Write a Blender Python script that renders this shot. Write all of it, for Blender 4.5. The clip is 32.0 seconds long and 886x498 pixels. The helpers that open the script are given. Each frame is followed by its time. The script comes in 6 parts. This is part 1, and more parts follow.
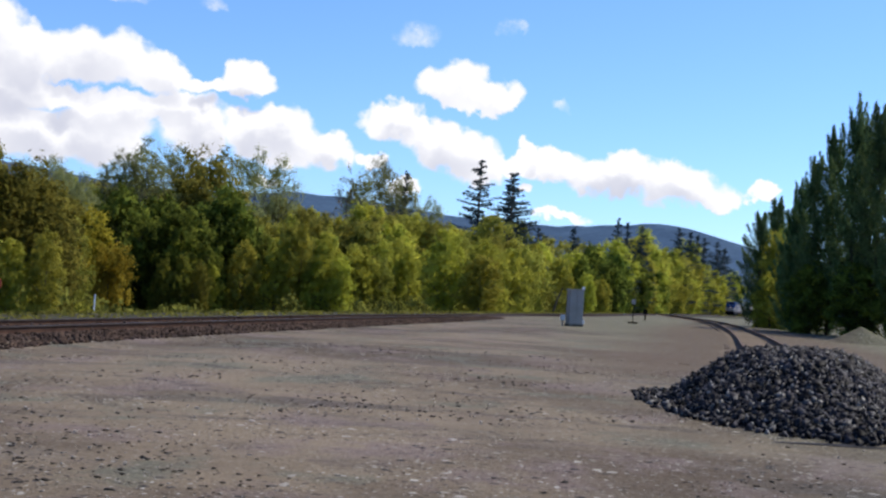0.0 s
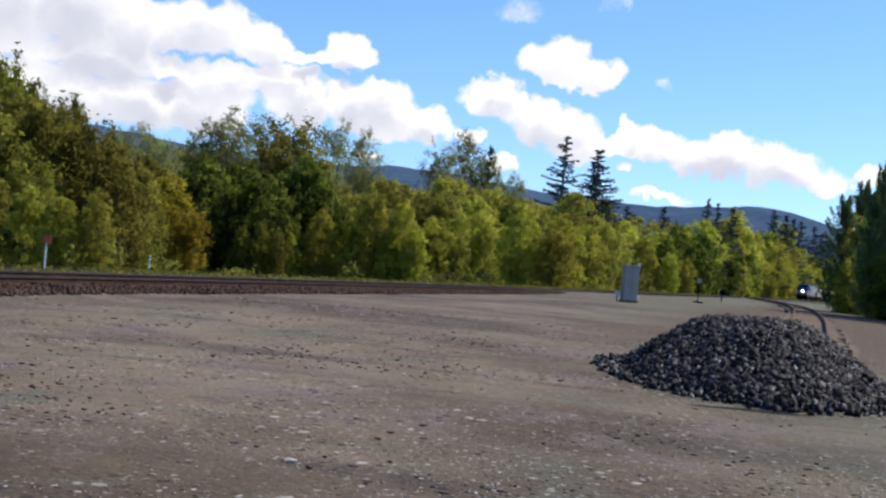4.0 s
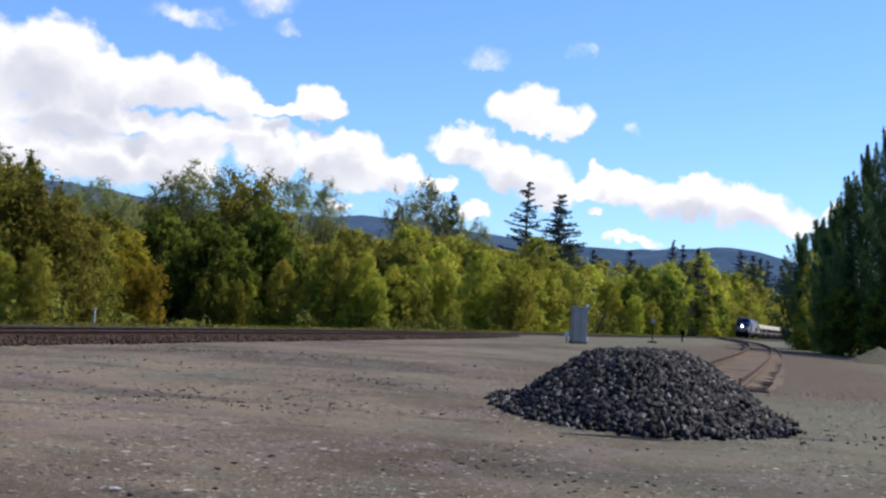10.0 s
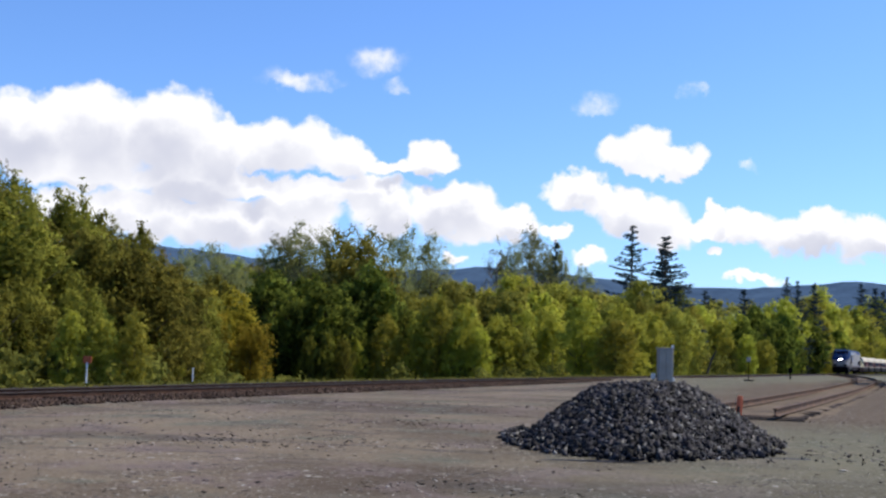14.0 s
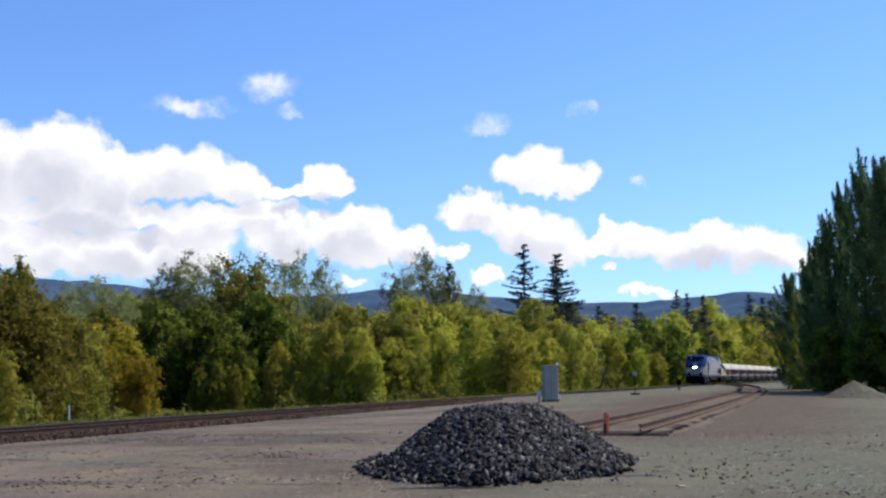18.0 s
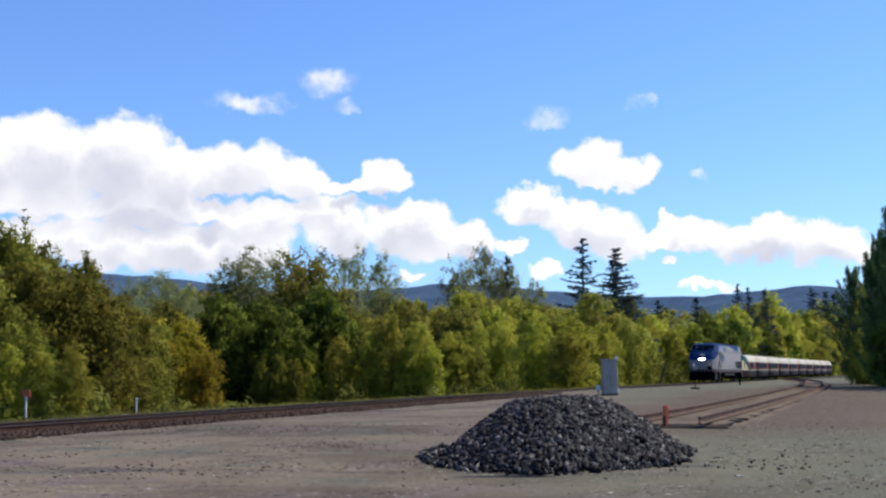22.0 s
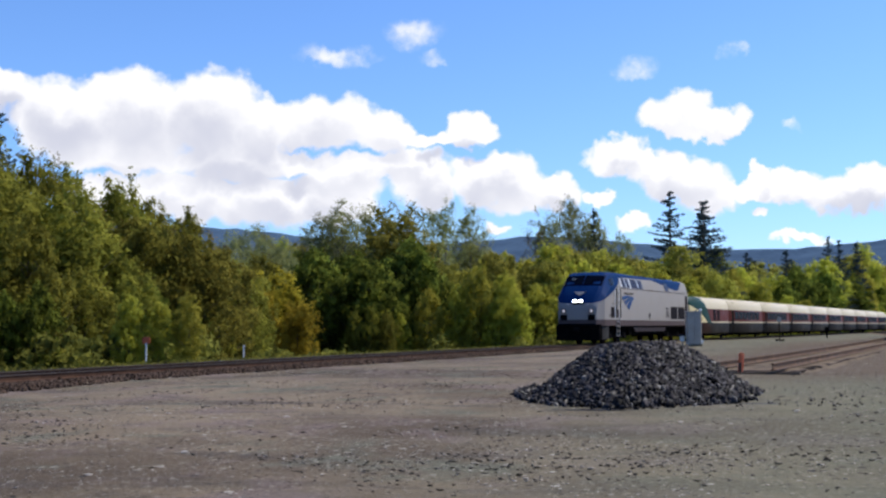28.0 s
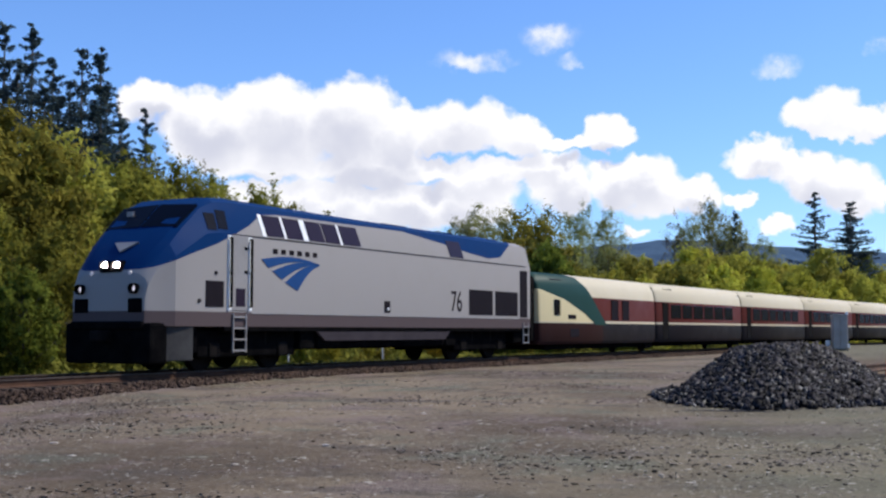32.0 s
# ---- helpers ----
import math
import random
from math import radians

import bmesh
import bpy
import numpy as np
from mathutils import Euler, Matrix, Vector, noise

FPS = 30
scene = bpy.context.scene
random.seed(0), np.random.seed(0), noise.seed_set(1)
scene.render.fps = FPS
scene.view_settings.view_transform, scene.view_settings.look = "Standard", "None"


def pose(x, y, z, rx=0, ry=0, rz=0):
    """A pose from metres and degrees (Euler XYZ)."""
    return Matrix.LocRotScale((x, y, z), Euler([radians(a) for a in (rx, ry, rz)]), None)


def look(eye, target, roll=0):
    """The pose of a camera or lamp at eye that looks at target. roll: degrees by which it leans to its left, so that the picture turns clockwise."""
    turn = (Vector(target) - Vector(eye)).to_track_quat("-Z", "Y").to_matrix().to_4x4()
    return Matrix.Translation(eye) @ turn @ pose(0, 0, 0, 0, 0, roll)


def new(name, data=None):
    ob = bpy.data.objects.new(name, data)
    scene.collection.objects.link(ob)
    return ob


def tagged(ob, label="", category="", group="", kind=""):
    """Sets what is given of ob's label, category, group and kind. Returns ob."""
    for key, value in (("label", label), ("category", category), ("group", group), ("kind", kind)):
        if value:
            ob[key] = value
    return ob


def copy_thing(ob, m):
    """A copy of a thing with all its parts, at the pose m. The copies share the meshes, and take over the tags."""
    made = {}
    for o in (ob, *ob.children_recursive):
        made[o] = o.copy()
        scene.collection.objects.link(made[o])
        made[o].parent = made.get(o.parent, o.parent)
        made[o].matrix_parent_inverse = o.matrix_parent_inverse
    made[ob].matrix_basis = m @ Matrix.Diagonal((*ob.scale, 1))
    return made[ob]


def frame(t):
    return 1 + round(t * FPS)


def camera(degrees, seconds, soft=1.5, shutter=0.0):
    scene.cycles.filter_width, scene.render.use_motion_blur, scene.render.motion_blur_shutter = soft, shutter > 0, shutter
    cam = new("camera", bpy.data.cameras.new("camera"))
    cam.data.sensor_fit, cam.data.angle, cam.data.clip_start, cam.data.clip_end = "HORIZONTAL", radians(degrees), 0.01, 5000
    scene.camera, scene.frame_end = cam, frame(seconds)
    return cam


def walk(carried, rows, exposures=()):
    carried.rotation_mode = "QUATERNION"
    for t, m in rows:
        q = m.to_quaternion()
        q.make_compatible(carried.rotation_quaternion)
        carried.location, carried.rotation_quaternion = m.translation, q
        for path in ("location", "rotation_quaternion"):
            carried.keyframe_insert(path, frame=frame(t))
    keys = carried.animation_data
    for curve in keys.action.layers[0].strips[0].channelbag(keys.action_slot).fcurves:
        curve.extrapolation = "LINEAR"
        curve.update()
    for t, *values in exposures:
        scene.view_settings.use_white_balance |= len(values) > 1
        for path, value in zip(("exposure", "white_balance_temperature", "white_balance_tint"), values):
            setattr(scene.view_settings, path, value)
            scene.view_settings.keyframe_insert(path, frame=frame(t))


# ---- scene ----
# ---------------------------------------------------------------- camera
cam = camera(40.93, 32.0, soft=2.4)
# seconds, eye x, y, z, yaw to the left, pitch up, roll
PATH = [
    (0, -5.87, 2.96, 1.81, 0.27, 2.12, 3.72),
    (0.5, -5.49, 3.13, 1.79, 0.98, 2.84, 3.82),
    (1, -5.14, 3.25, 1.77, 1.30, 1.91, 4.12),
    (1.5, -4.82, 3.33, 1.76, 1.87, 1.08, 4.32),
    (2, -4.56, 3.32, 1.74, 2.64, 1.25, 5.26),
    (2.5, -4.29, 3.24, 1.72, 3.57, 1.74, 6.05),
    (3, -4.03, 3.09, 1.74, 4.53, 1.07, 6.70),
    (3.5, -3.96, 2.89, 1.74, 4.65, 0.78, 6.11),
    (5.5, -3.36, 2.13, 1.66, 5.19, -0.13, 3.57),
    (6, -3.24, 2.08, 1.64, 5.05, -0.34, 2.92),
    (6.5, -3.15, 2.06, 1.65, 4.89, -0.61, 2.78),
    (7, -3.07, 2.05, 1.65, 4.75, -0.81, 2.62),
    (7.5, -2.97, 2.03, 1.64, 4.64, -0.94, 2.58),
    (8, -2.86, 2.02, 1.63, 4.53, -0.96, 2.46),
    (8.5, -2.79, 2.01, 1.65, 4.39, -0.59, 2.72),
    (9, -2.73, 2.00, 1.67, 4.26, 0.47, 2.73),
    (9.5, -2.70, 2.09, 1.70, 4.04, 1.86, 3.25),
    (10, -2.64, 2.29, 1.70, 3.70, 3.02, 4.01),
    (10.5, -2.48, 2.15, 1.72, 3.45, 2.94, 5.33),
    (11, -2.29, 1.66, 1.70, 2.86, 1.78, 6.61),
    (11.5, -2.09, 1.04, 1.67, 2.47, -1.35, 7.81),
    (12, -1.80, 0.58, 1.66, 4.08, -2.31, 8.29),
    (12.5, -1.54, 0.47, 1.63, 9.47, -1.77, 7.89),
    (13, -1.32, 0.34, 1.64, 16.77, 1.15, 6.18),
    (13.5, -1.00, 0.35, 1.63, 15.55, 5.30, 3.65),
    (14, -0.79, 0.75, 1.67, 9.45, 5.17, 1.64),
    (14.5, -0.48, 1.11, 1.68, 4.92, 4.87, 0.17),
    (16.5, -0.16, 0.69, 1.75, 3.60, 6.17, -0.58),
    (17, -0.11, 0.68, 1.76, 3.78, 6.34, -0.65),
    (17.5, -0.07, 0.80, 1.77, 4.10, 6.32, -0.60),
    (18, -0.04, 0.87, 1.77, 4.51, 6.28, -0.67),
    (18.5, -0.03, 0.85, 1.76, 4.87, 6.27, -0.64),
    (19, -0.03, 0.89, 1.73, 5.25, 6.23, -0.64),
    (19.5, -0.06, 0.95, 1.71, 5.55, 6.23, -0.54),
    (20, -0.06, 0.95, 1.72, 5.92, 6.18, -0.65),
    (20.5, -0.06, 0.96, 1.72, 6.28, 6.17, -0.55),
    (21, -0.03, 0.89, 1.71, 6.67, 6.13, -0.56),
    (21.5, -0.04, 0.61, 1.71, 7.01, 6.10, -0.53),
    (22, -0.04, 0.48, 1.73, 7.34, 6.04, -0.54),
    (22.5, -0.07, 0.35, 1.73, 7.54, 6.01, -0.48),
    (23, -0.06, -0.23, 1.70, 7.78, 5.49, -0.38),
    (23.5, 0.02, -0.98, 1.65, 9.06, 4.84, -0.18),
    (24, 0.13, -1.44, 1.61, 10.23, 4.40, -0.23),
    (24.5, 0.11, -1.65, 1.61, 10.94, 4.08, -0.15),
    (25, 0.10, -1.70, 1.60, 11.44, 3.91, 0.00),
    (25.5, 0.10, -1.72, 1.61, 11.49, 3.86, 0.01),
    (27.5, 0.14, -1.94, 1.64, 11.47, 3.80, -0.36),
    (28, 0.16, -1.88, 1.64, 11.53, 3.78, -0.27),
    (28.5, 0.15, -1.83, 1.62, 11.58, 3.84, -0.32),
    (29, 0.15, -1.81, 1.61, 11.61, 3.83, -0.29),
    (29.5, 0.15, -1.80, 1.60, 11.67, 3.83, -0.23),
    (30, 0.13, -1.83, 1.60, 11.71, 3.83, -0.18),
    (30.5, 0.14, -1.88, 1.60, 11.84, 3.83, -0.13),
    (31, 0.15, -1.96, 1.60, 11.94, 3.83, -0.07),
    (31.5, 0.17, -2.03, 1.60, 12.98, 3.86, -0.02),
    (32, 0.22, -2.03, 1.56, 18.14, 4.00, -0.04),
]


def aim(x, y, z, yaw, pitch, roll):
    a, b = radians(yaw), radians(pitch)
    way = Vector((-math.sin(a) * math.cos(b), math.cos(a) * math.cos(b), math.sin(b)))
    return look((x, y, z), Vector((x, y, z)) + way, roll)


walk(cam, [(row[0], aim(*row[1:])) for row in PATH])

# ---------------------------------------------------------------- light
SUN_EL, SUN_AZ = 50.0, 60.0     # azimuth clockwise from +y
scene.view_settings.exposure = 0.0
sun = new("sun", bpy.data.lights.new("sun", "SUN"))
sun.data.energy, sun.data.angle, sun.data.color = 5.0, radians(0.6), (1.0, 0.94, 0.84)
_a, _e = radians(SUN_AZ), radians(SUN_EL)
SUN_WAY = Vector((math.sin(_a) * math.cos(_e), math.cos(_a) * math.cos(_e), math.sin(_e)))
sun.matrix_basis = look(SUN_WAY * 60, (0, 0, 0))

world = bpy.data.worlds.new("sky")
scene.world = world
world.use_nodes = True
wt = world.node_tree
wt.nodes.clear()


class Graph:
    """Short names for node building."""

    def __init__(self, tree):
        self.t = tree

    def n(self, kind):
        return self.t.nodes.new(kind)

    def put(self, socket, v):
        if isinstance(v, bpy.types.NodeSocket):
            self.t.links.new(v, socket)
        elif v is not None:
            socket.default_value = v

    def m(self, op, a, b=None, c=None, clamp=False):
        node = self.n("ShaderNodeMath")
        node.operation, node.use_clamp = op, clamp
        for s, v in zip(node.inputs, (a, b, c)):
            self.put(s, v)
        return node.outputs[0]

    def mix(self, f, a, b):
        node = self.n("ShaderNodeMix")
        node.data_type = "RGBA"
        self.put(node.inputs[0], f), self.put(node.inputs[6], a), self.put(node.inputs[7], b)
        return node.outputs[2]

    def noise(self, vec, scale, detail=4.0, rough=0.55, out=0):
        node = self.n("ShaderNodeTexNoise")
        self.put(node.inputs["Vector"], vec)
        node.inputs["Scale"].default_value, node.inputs["Detail"].default_value = scale, detail
        node.inputs["Roughness"].default_value = rough
        return node.outputs[out]

    def ramp(self, f, stops, mode="LINEAR"):
        node = self.n("ShaderNodeValToRGB")
        node.color_ramp.interpolation = mode
        el = node.color_ramp.elements
        while len(el) < len(stops):
            el.new(0.5)
        for e, (p, c) in zip(el, stops):
            e.position = p
            e.color = (c, c, c, 1) if isinstance(c, (int, float)) else (*c, 1)
        self.put(node.inputs[0], f)
        return node.outputs[0]

    def ease(self, v, lo, hi, a=0.0, b=1.0):
        node = self.n("ShaderNodeMapRange")
        node.interpolation_type = "SMOOTHSTEP"
        for s, x in zip(node.inputs, (v, lo, hi, a, b)):
            self.put(s, x)
        return node.outputs[0]


# Cumulus: azimuth to the right, elevation, half width, rise above and drop below, all in degrees
CLOUDS_EAST = [(-0.4, 9.6, 2.0, 1.25, 0.65), (1.4, 9.6, 1.6, 0.8, 0.6), (-3.5, 8.1, 1.5, 0.85, 0.8), (-0.6, 7.2, 1.9, 1.0, 1.2), (1.0, 6.4, 1.3, 1.0, 1.1), (-4.4, 6.2, 0.75, 0.35, 0.35),
               (4.5, 6.6, 1.7, 0.7, 0.7), (3.3, 7.2, 0.5, 0.5, 0.4), (7.5, 6.2, 2.4, 0.8, 1.1), (10.3, 5.9, 2.4, 0.9, 1.1), (12.2, 5.4, 1.2, 0.6, 0.6), (3.2, 5.4, 0.35, 0.3, 0.25),
               (2.7, 6.65, 1.0, 0.5, 0.55), (-2.1, 7.6, 1.1, 0.7, 0.8), (-2.7, 4.9, 1.1, 0.4, 0.5), (5.1, 3.95, 1.6, 0.3, 0.3), (14.2, 5.6, 0.8, 0.4, 0.35)]
CLOUDS_MID = [(-17.2, 9.6, 2.4, 1.5, 1.1), (-14.6, 9.2, 1.4, 1.1, 0.8), (-18.8, 9.4, 1.2, 1.0, 0.8), (-10.4, 9.3, 1.3, 0.95, 0.6), (-12.2, 9.0, 1.1, 0.4, 0.4),
              (-12.6, 7.2, 1.6, 1.25, 1.5), (-9.2, 7.1, 2.3, 1.1, 1.5), (-6.6, 6.6, 1.5, 0.8, 1.1), (-8.9, 4.8, 0.8, 0.25, 0.3), (-17.0, 6.2, 2.5, 1.4, 1.3), (-16.0, 7.6, 2.5, 0.6, 0.8), (-13.6, 8.1, 1.6, 0.55, 0.6)]
CLOUDS_WEST = [(-32.4, 10.9, 1.3, 1.1, 1.2), (-29.5, 10.0, 2.6, 1.5, 2.2), (-26.3, 10.2, 2.6, 1.7, 2.4), (-23.0, 10.2, 2.4, 1.9, 2.2), (-20.6, 9.6, 1.5, 1.4, 1.4),
               (-26.8, 8.0, 2.8, 0.8, 0.9), (-18.6, 7.8, 1.6, 0.6, 0.6), (-27.5, 6.2, 2.0, 0.8, 1.2), (-24.2, 6.4, 2.5, 1.1, 1.4), (-20.5, 6.3, 2.6, 1.0, 1.4), (-22.0, 8.2, 3.0, 1.0, 1.2)]
WISPS = [(-13.1, 13.9, 1.1, 0.7, 0.55), (-12.2, 12.75, 0.6, 0.3, 0.25), (-16.8, 13.0, 1.5, 0.4, 0.4), (-2.5, 12.1, 0.9, 0.45, 0.45), (2.4, 12.85, 0.4, 0.25, 0.22), (5.0, 9.2, 0.4, 0.25, 0.22)]


def build_sky():
    g = Graph(wt)
    out = g.n("ShaderNodeOutputWorld")
    way = g.n("ShaderNodeTexCoord").outputs["Generated"]
    sep = g.n("ShaderNodeSeparateXYZ")
    g.put(sep.inputs[0], way)
    x, y, z = sep.outputs
    deg = 57.29578
    # ragged edges: shift the direction by noise before the cloud shapes are read
    warp = g.n("ShaderNodeSeparateColor")
    g.put(warp.inputs[0], g.noise(way, 24.0, 4.0, 0.55, 1))
    warp2 = g.n("ShaderNodeSeparateColor")
    g.put(warp2.inputs[0], g.noise(way, 60.0, 3.0, 0.55, 1))
    az = g.m("MULTIPLY", g.m("ARCTAN2", x, y), deg)
    el = g.m("MULTIPLY", g.m("ARCSINE", z), deg)
    az = g.m("ADD", az, g.m("MULTIPLY_ADD", warp.outputs[0], 2.4, -1.45))
    el = g.m("ADD", el, g.m("MULTIPLY_ADD", warp.outputs[1], 2.2, -1.1))
    az = g.m("ADD", az, g.m("MULTIPLY_ADD", warp2.outputs[0], 1.0, -0.5))
    el = g.m("ADD", el, g.m("MULTIPLY_ADD", warp2.outputs[1], 1.0, -0.5))

    def body(blobs, shift=0.0):
        best = None
        for a, e, w, up, down in blobs:
            u = g.m("DIVIDE", g.m("SUBTRACT", az, a), w)
            v = g.m("SUBTRACT", el, e + shift)
            v = g.m("MAXIMUM", g.m("DIVIDE", v, up), g.m("DIVIDE", v, -down))
            d = g.m("SUBTRACT", 1.0, g.m("ADD", g.m("MULTIPLY", u, u), g.m("MULTIPLY", v, v)))
            best = d if best is None else g.m("SMOOTH_MAX", best, d, 0.35)
        return best

    groups = CLOUDS_EAST + CLOUDS_MID + CLOUDS_WEST
    dens = body(groups)
    # rounded billows along the edges
    bil = g.n("ShaderNodeTexVoronoi")
    bil.feature = "SMOOTH_F1"
    g.put(bil.inputs["Vector"], way)
    bil.inputs["Scale"].default_value, bil.inputs["Smoothness"].default_value = 46.0, 0.35
    dens = g.m("ADD", dens, g.m("MULTIPLY_ADD", bil.outputs["Distance"], -0.75, 0.54))
    cover = g.ease(dens, -0.22, 0.46)
    thin = g.m("MULTIPLY", g.ease(body(WISPS), -1.3, 1.3), g.ease(g.noise(way, 40.0, 5.0, 0.6), 0.3, 0.75))
    mask = g.m("MAXIMUM", cover, thin)
    # soft grey undersides: where cloud stands overhead
    under = g.ease(body(groups, -0.95), 0.0, 1.05)
    under = g.m("MULTIPLY", under, g.ease(g.noise(way, 11.0, 3.0, 0.5), 0.22, 0.66))
    sky = g.n("ShaderNodeTexSky")
    sky.sky_type, sky.sun_disc = "NISHITA", False
    sky.sun_elevation, sky.sun_rotation = radians(SUN_EL), radians(SUN_AZ)
    sky.altitude, sky.air_density, sky.dust_density, sky.ozone_density = 50, 1.0, 0.25, 2.2
    blue = g.n("ShaderNodeBackground")
    tint = g.n("ShaderNodeMix")
    tint.data_type, tint.blend_type = "RGBA", "MULTIPLY"
    tint.inputs[0].default_value = 1.0
    g.put(tint.inputs[6], sky.outputs[0])
    tint.inputs[7].default_value = (0.70, 0.955, 1.39, 1)
    g.put(blue.inputs[0], tint.outputs[2])
    blue.inputs[1].default_value = 0.137
    white = g.n("ShaderNodeBackground")
    g.put(white.inputs[0], g.mix(under, (1.03, 1.03, 1.07, 1), (0.66, 0.68, 0.80, 1)))
    mix = g.n("ShaderNodeMixShader")
    g.put(mix.inputs[0], mask)
    wt.links.new(blue.outputs[0], mix.inputs[1])
    wt.links.new(white.outputs[0], mix.inputs[2])
    wt.links.new(mix.outputs[0], out.inputs[0])


build_sky()


# ---------------------------------------------------------------- materials
def material(name, colors, scale=3.0, rough=0.8, bump=0.3, metal=0.0, fine=40.0, island=0.0, rand=0.0, coords="Object", spec=0.4, contrast=(0.3, 0.7)):
    """A surface whose colour runs between two tones by noise at two scales, with bump; island and rand vary pieces in brightness."""
    mat = bpy.data.materials.new(name)
    mat.use_nodes = True
    g = Graph(mat.node_tree)
    bsdf = mat.node_tree.nodes["Principled BSDF"]
    vec = g.n("ShaderNodeTexCoord").outputs[coords]
    big = g.noise(vec, scale, 5.0, 0.6)
    small = g.noise(vec, fine, 3.0, 0.6)
    f = g.ease(g.m("ADD", g.m("MULTIPLY", big, 0.6), g.m("MULTIPLY", small, 0.4)), *contrast)
    col = g.mix(f, (*colors[0], 1), (*colors[1], 1))
    for amount, node, socket in ((island, "ShaderNodeNewGeometry", "Random Per Island"), (rand, "ShaderNodeObjectInfo", "Random")):
        if amount:
            hsv = g.n("ShaderNodeHueSaturation")
            r = g.n(node).outputs[socket]
            g.put(hsv.inputs["Value"], g.m("MULTIPLY_ADD", r, 2 * amount, 1 - amount))
            g.put(hsv.inputs["Color"], col)
            col = hsv.outputs[0]
    g.put(bsdf.inputs["Base Color"], col)
    bsdf.inputs["Roughness"].default_value, bsdf.inputs["Metallic"].default_value = rough, metal
    bsdf.inputs["Specular IOR Level"].default_value = spec
    if bump:
        b = g.n("ShaderNodeBump")
        b.inputs["Strength"].default_value, b.inputs["Distance"].default_value = bump, 0.02
        g.put(b.inputs["Height"], g.m("ADD", big, small))
        g.put(bsdf.inputs["Normal"], b.outputs[0])
    return mat


def leaf_material(name, a, b, sheer=0.60):
    """Foliage: tone varies from leaf to leaf and from clump to clump, and light passes through."""
    mat = bpy.data.materials.new(name)
    mat.use_nodes = True
    t = mat.node_tree
    g = Graph(t)
    t.nodes.clear()
    out = g.n("ShaderNodeOutputMaterial")
    vec = g.n("ShaderNodeTexCoord").outputs["Object"]
    isl = g.n("ShaderNodeNewGeometry").outputs["Random Per Island"]
    f = g.m("ADD", g.m("MULTIPLY", g.ease(g.noise(vec, 0.55, 3.0), 0.36, 0.64), 0.6), g.m("MULTIPLY", isl, 0.4))
    col = g.mix(f, (*a, 1), (*b, 1))
    hsv = g.n("ShaderNodeHueSaturation")
    ob = g.n("ShaderNodeObjectInfo").outputs["Random"]
    g.put(hsv.inputs["Value"], g.m("MULTIPLY_ADD", ob, 0.35, 0.82))
    g.put(hsv.inputs["Hue"], g.m("MULTIPLY_ADD", ob, 0.03, 0.488))
    g.put(hsv.inputs["Color"], col)
    d, tr, gl, m1, m2 = g.n("ShaderNodeBsdfDiffuse"), g.n("ShaderNodeBsdfTranslucent"), g.n("ShaderNodeBsdfGlossy"), g.n("ShaderNodeMixShader"), g.n("ShaderNodeMixShader")
    for s in (d, tr):
        g.put(s.inputs[0], hsv.outputs[0])
    gl.inputs["Roughness"].default_value = 0.5
    m1.inputs[0].default_value, m2.inputs[0].default_value = sheer, 0.0
    t.links.new(d.outputs[0], m1.inputs[1]), t.links.new(tr.outputs[0], m1.inputs[2])
    t.links.new(m1.outputs[0], m2.inputs[1]), t.links.new(gl.outputs[0], m2.inputs[2])
    t.links.new(m2.outputs[0], out.inputs[0])
    return mat


def plain(name, color, rough=0.5, metal=0.0, glow=0.0, spec=0.4):
    """Small smooth pieces: paint, glass, lamps; a little grime keeps the paint from looking new."""
    mat = material(name, (tuple(c * 0.82 for c in color), color), 1.3, rough, 0.04, metal, 9.0, spec=spec)
    if glow:
        bsdf = mat.node_tree.nodes["Principled BSDF"]
        bsdf.inputs["Emission Color"].default_value, bsdf.inputs["Emission Strength"].default_value = (*color, 1), glow
    return mat


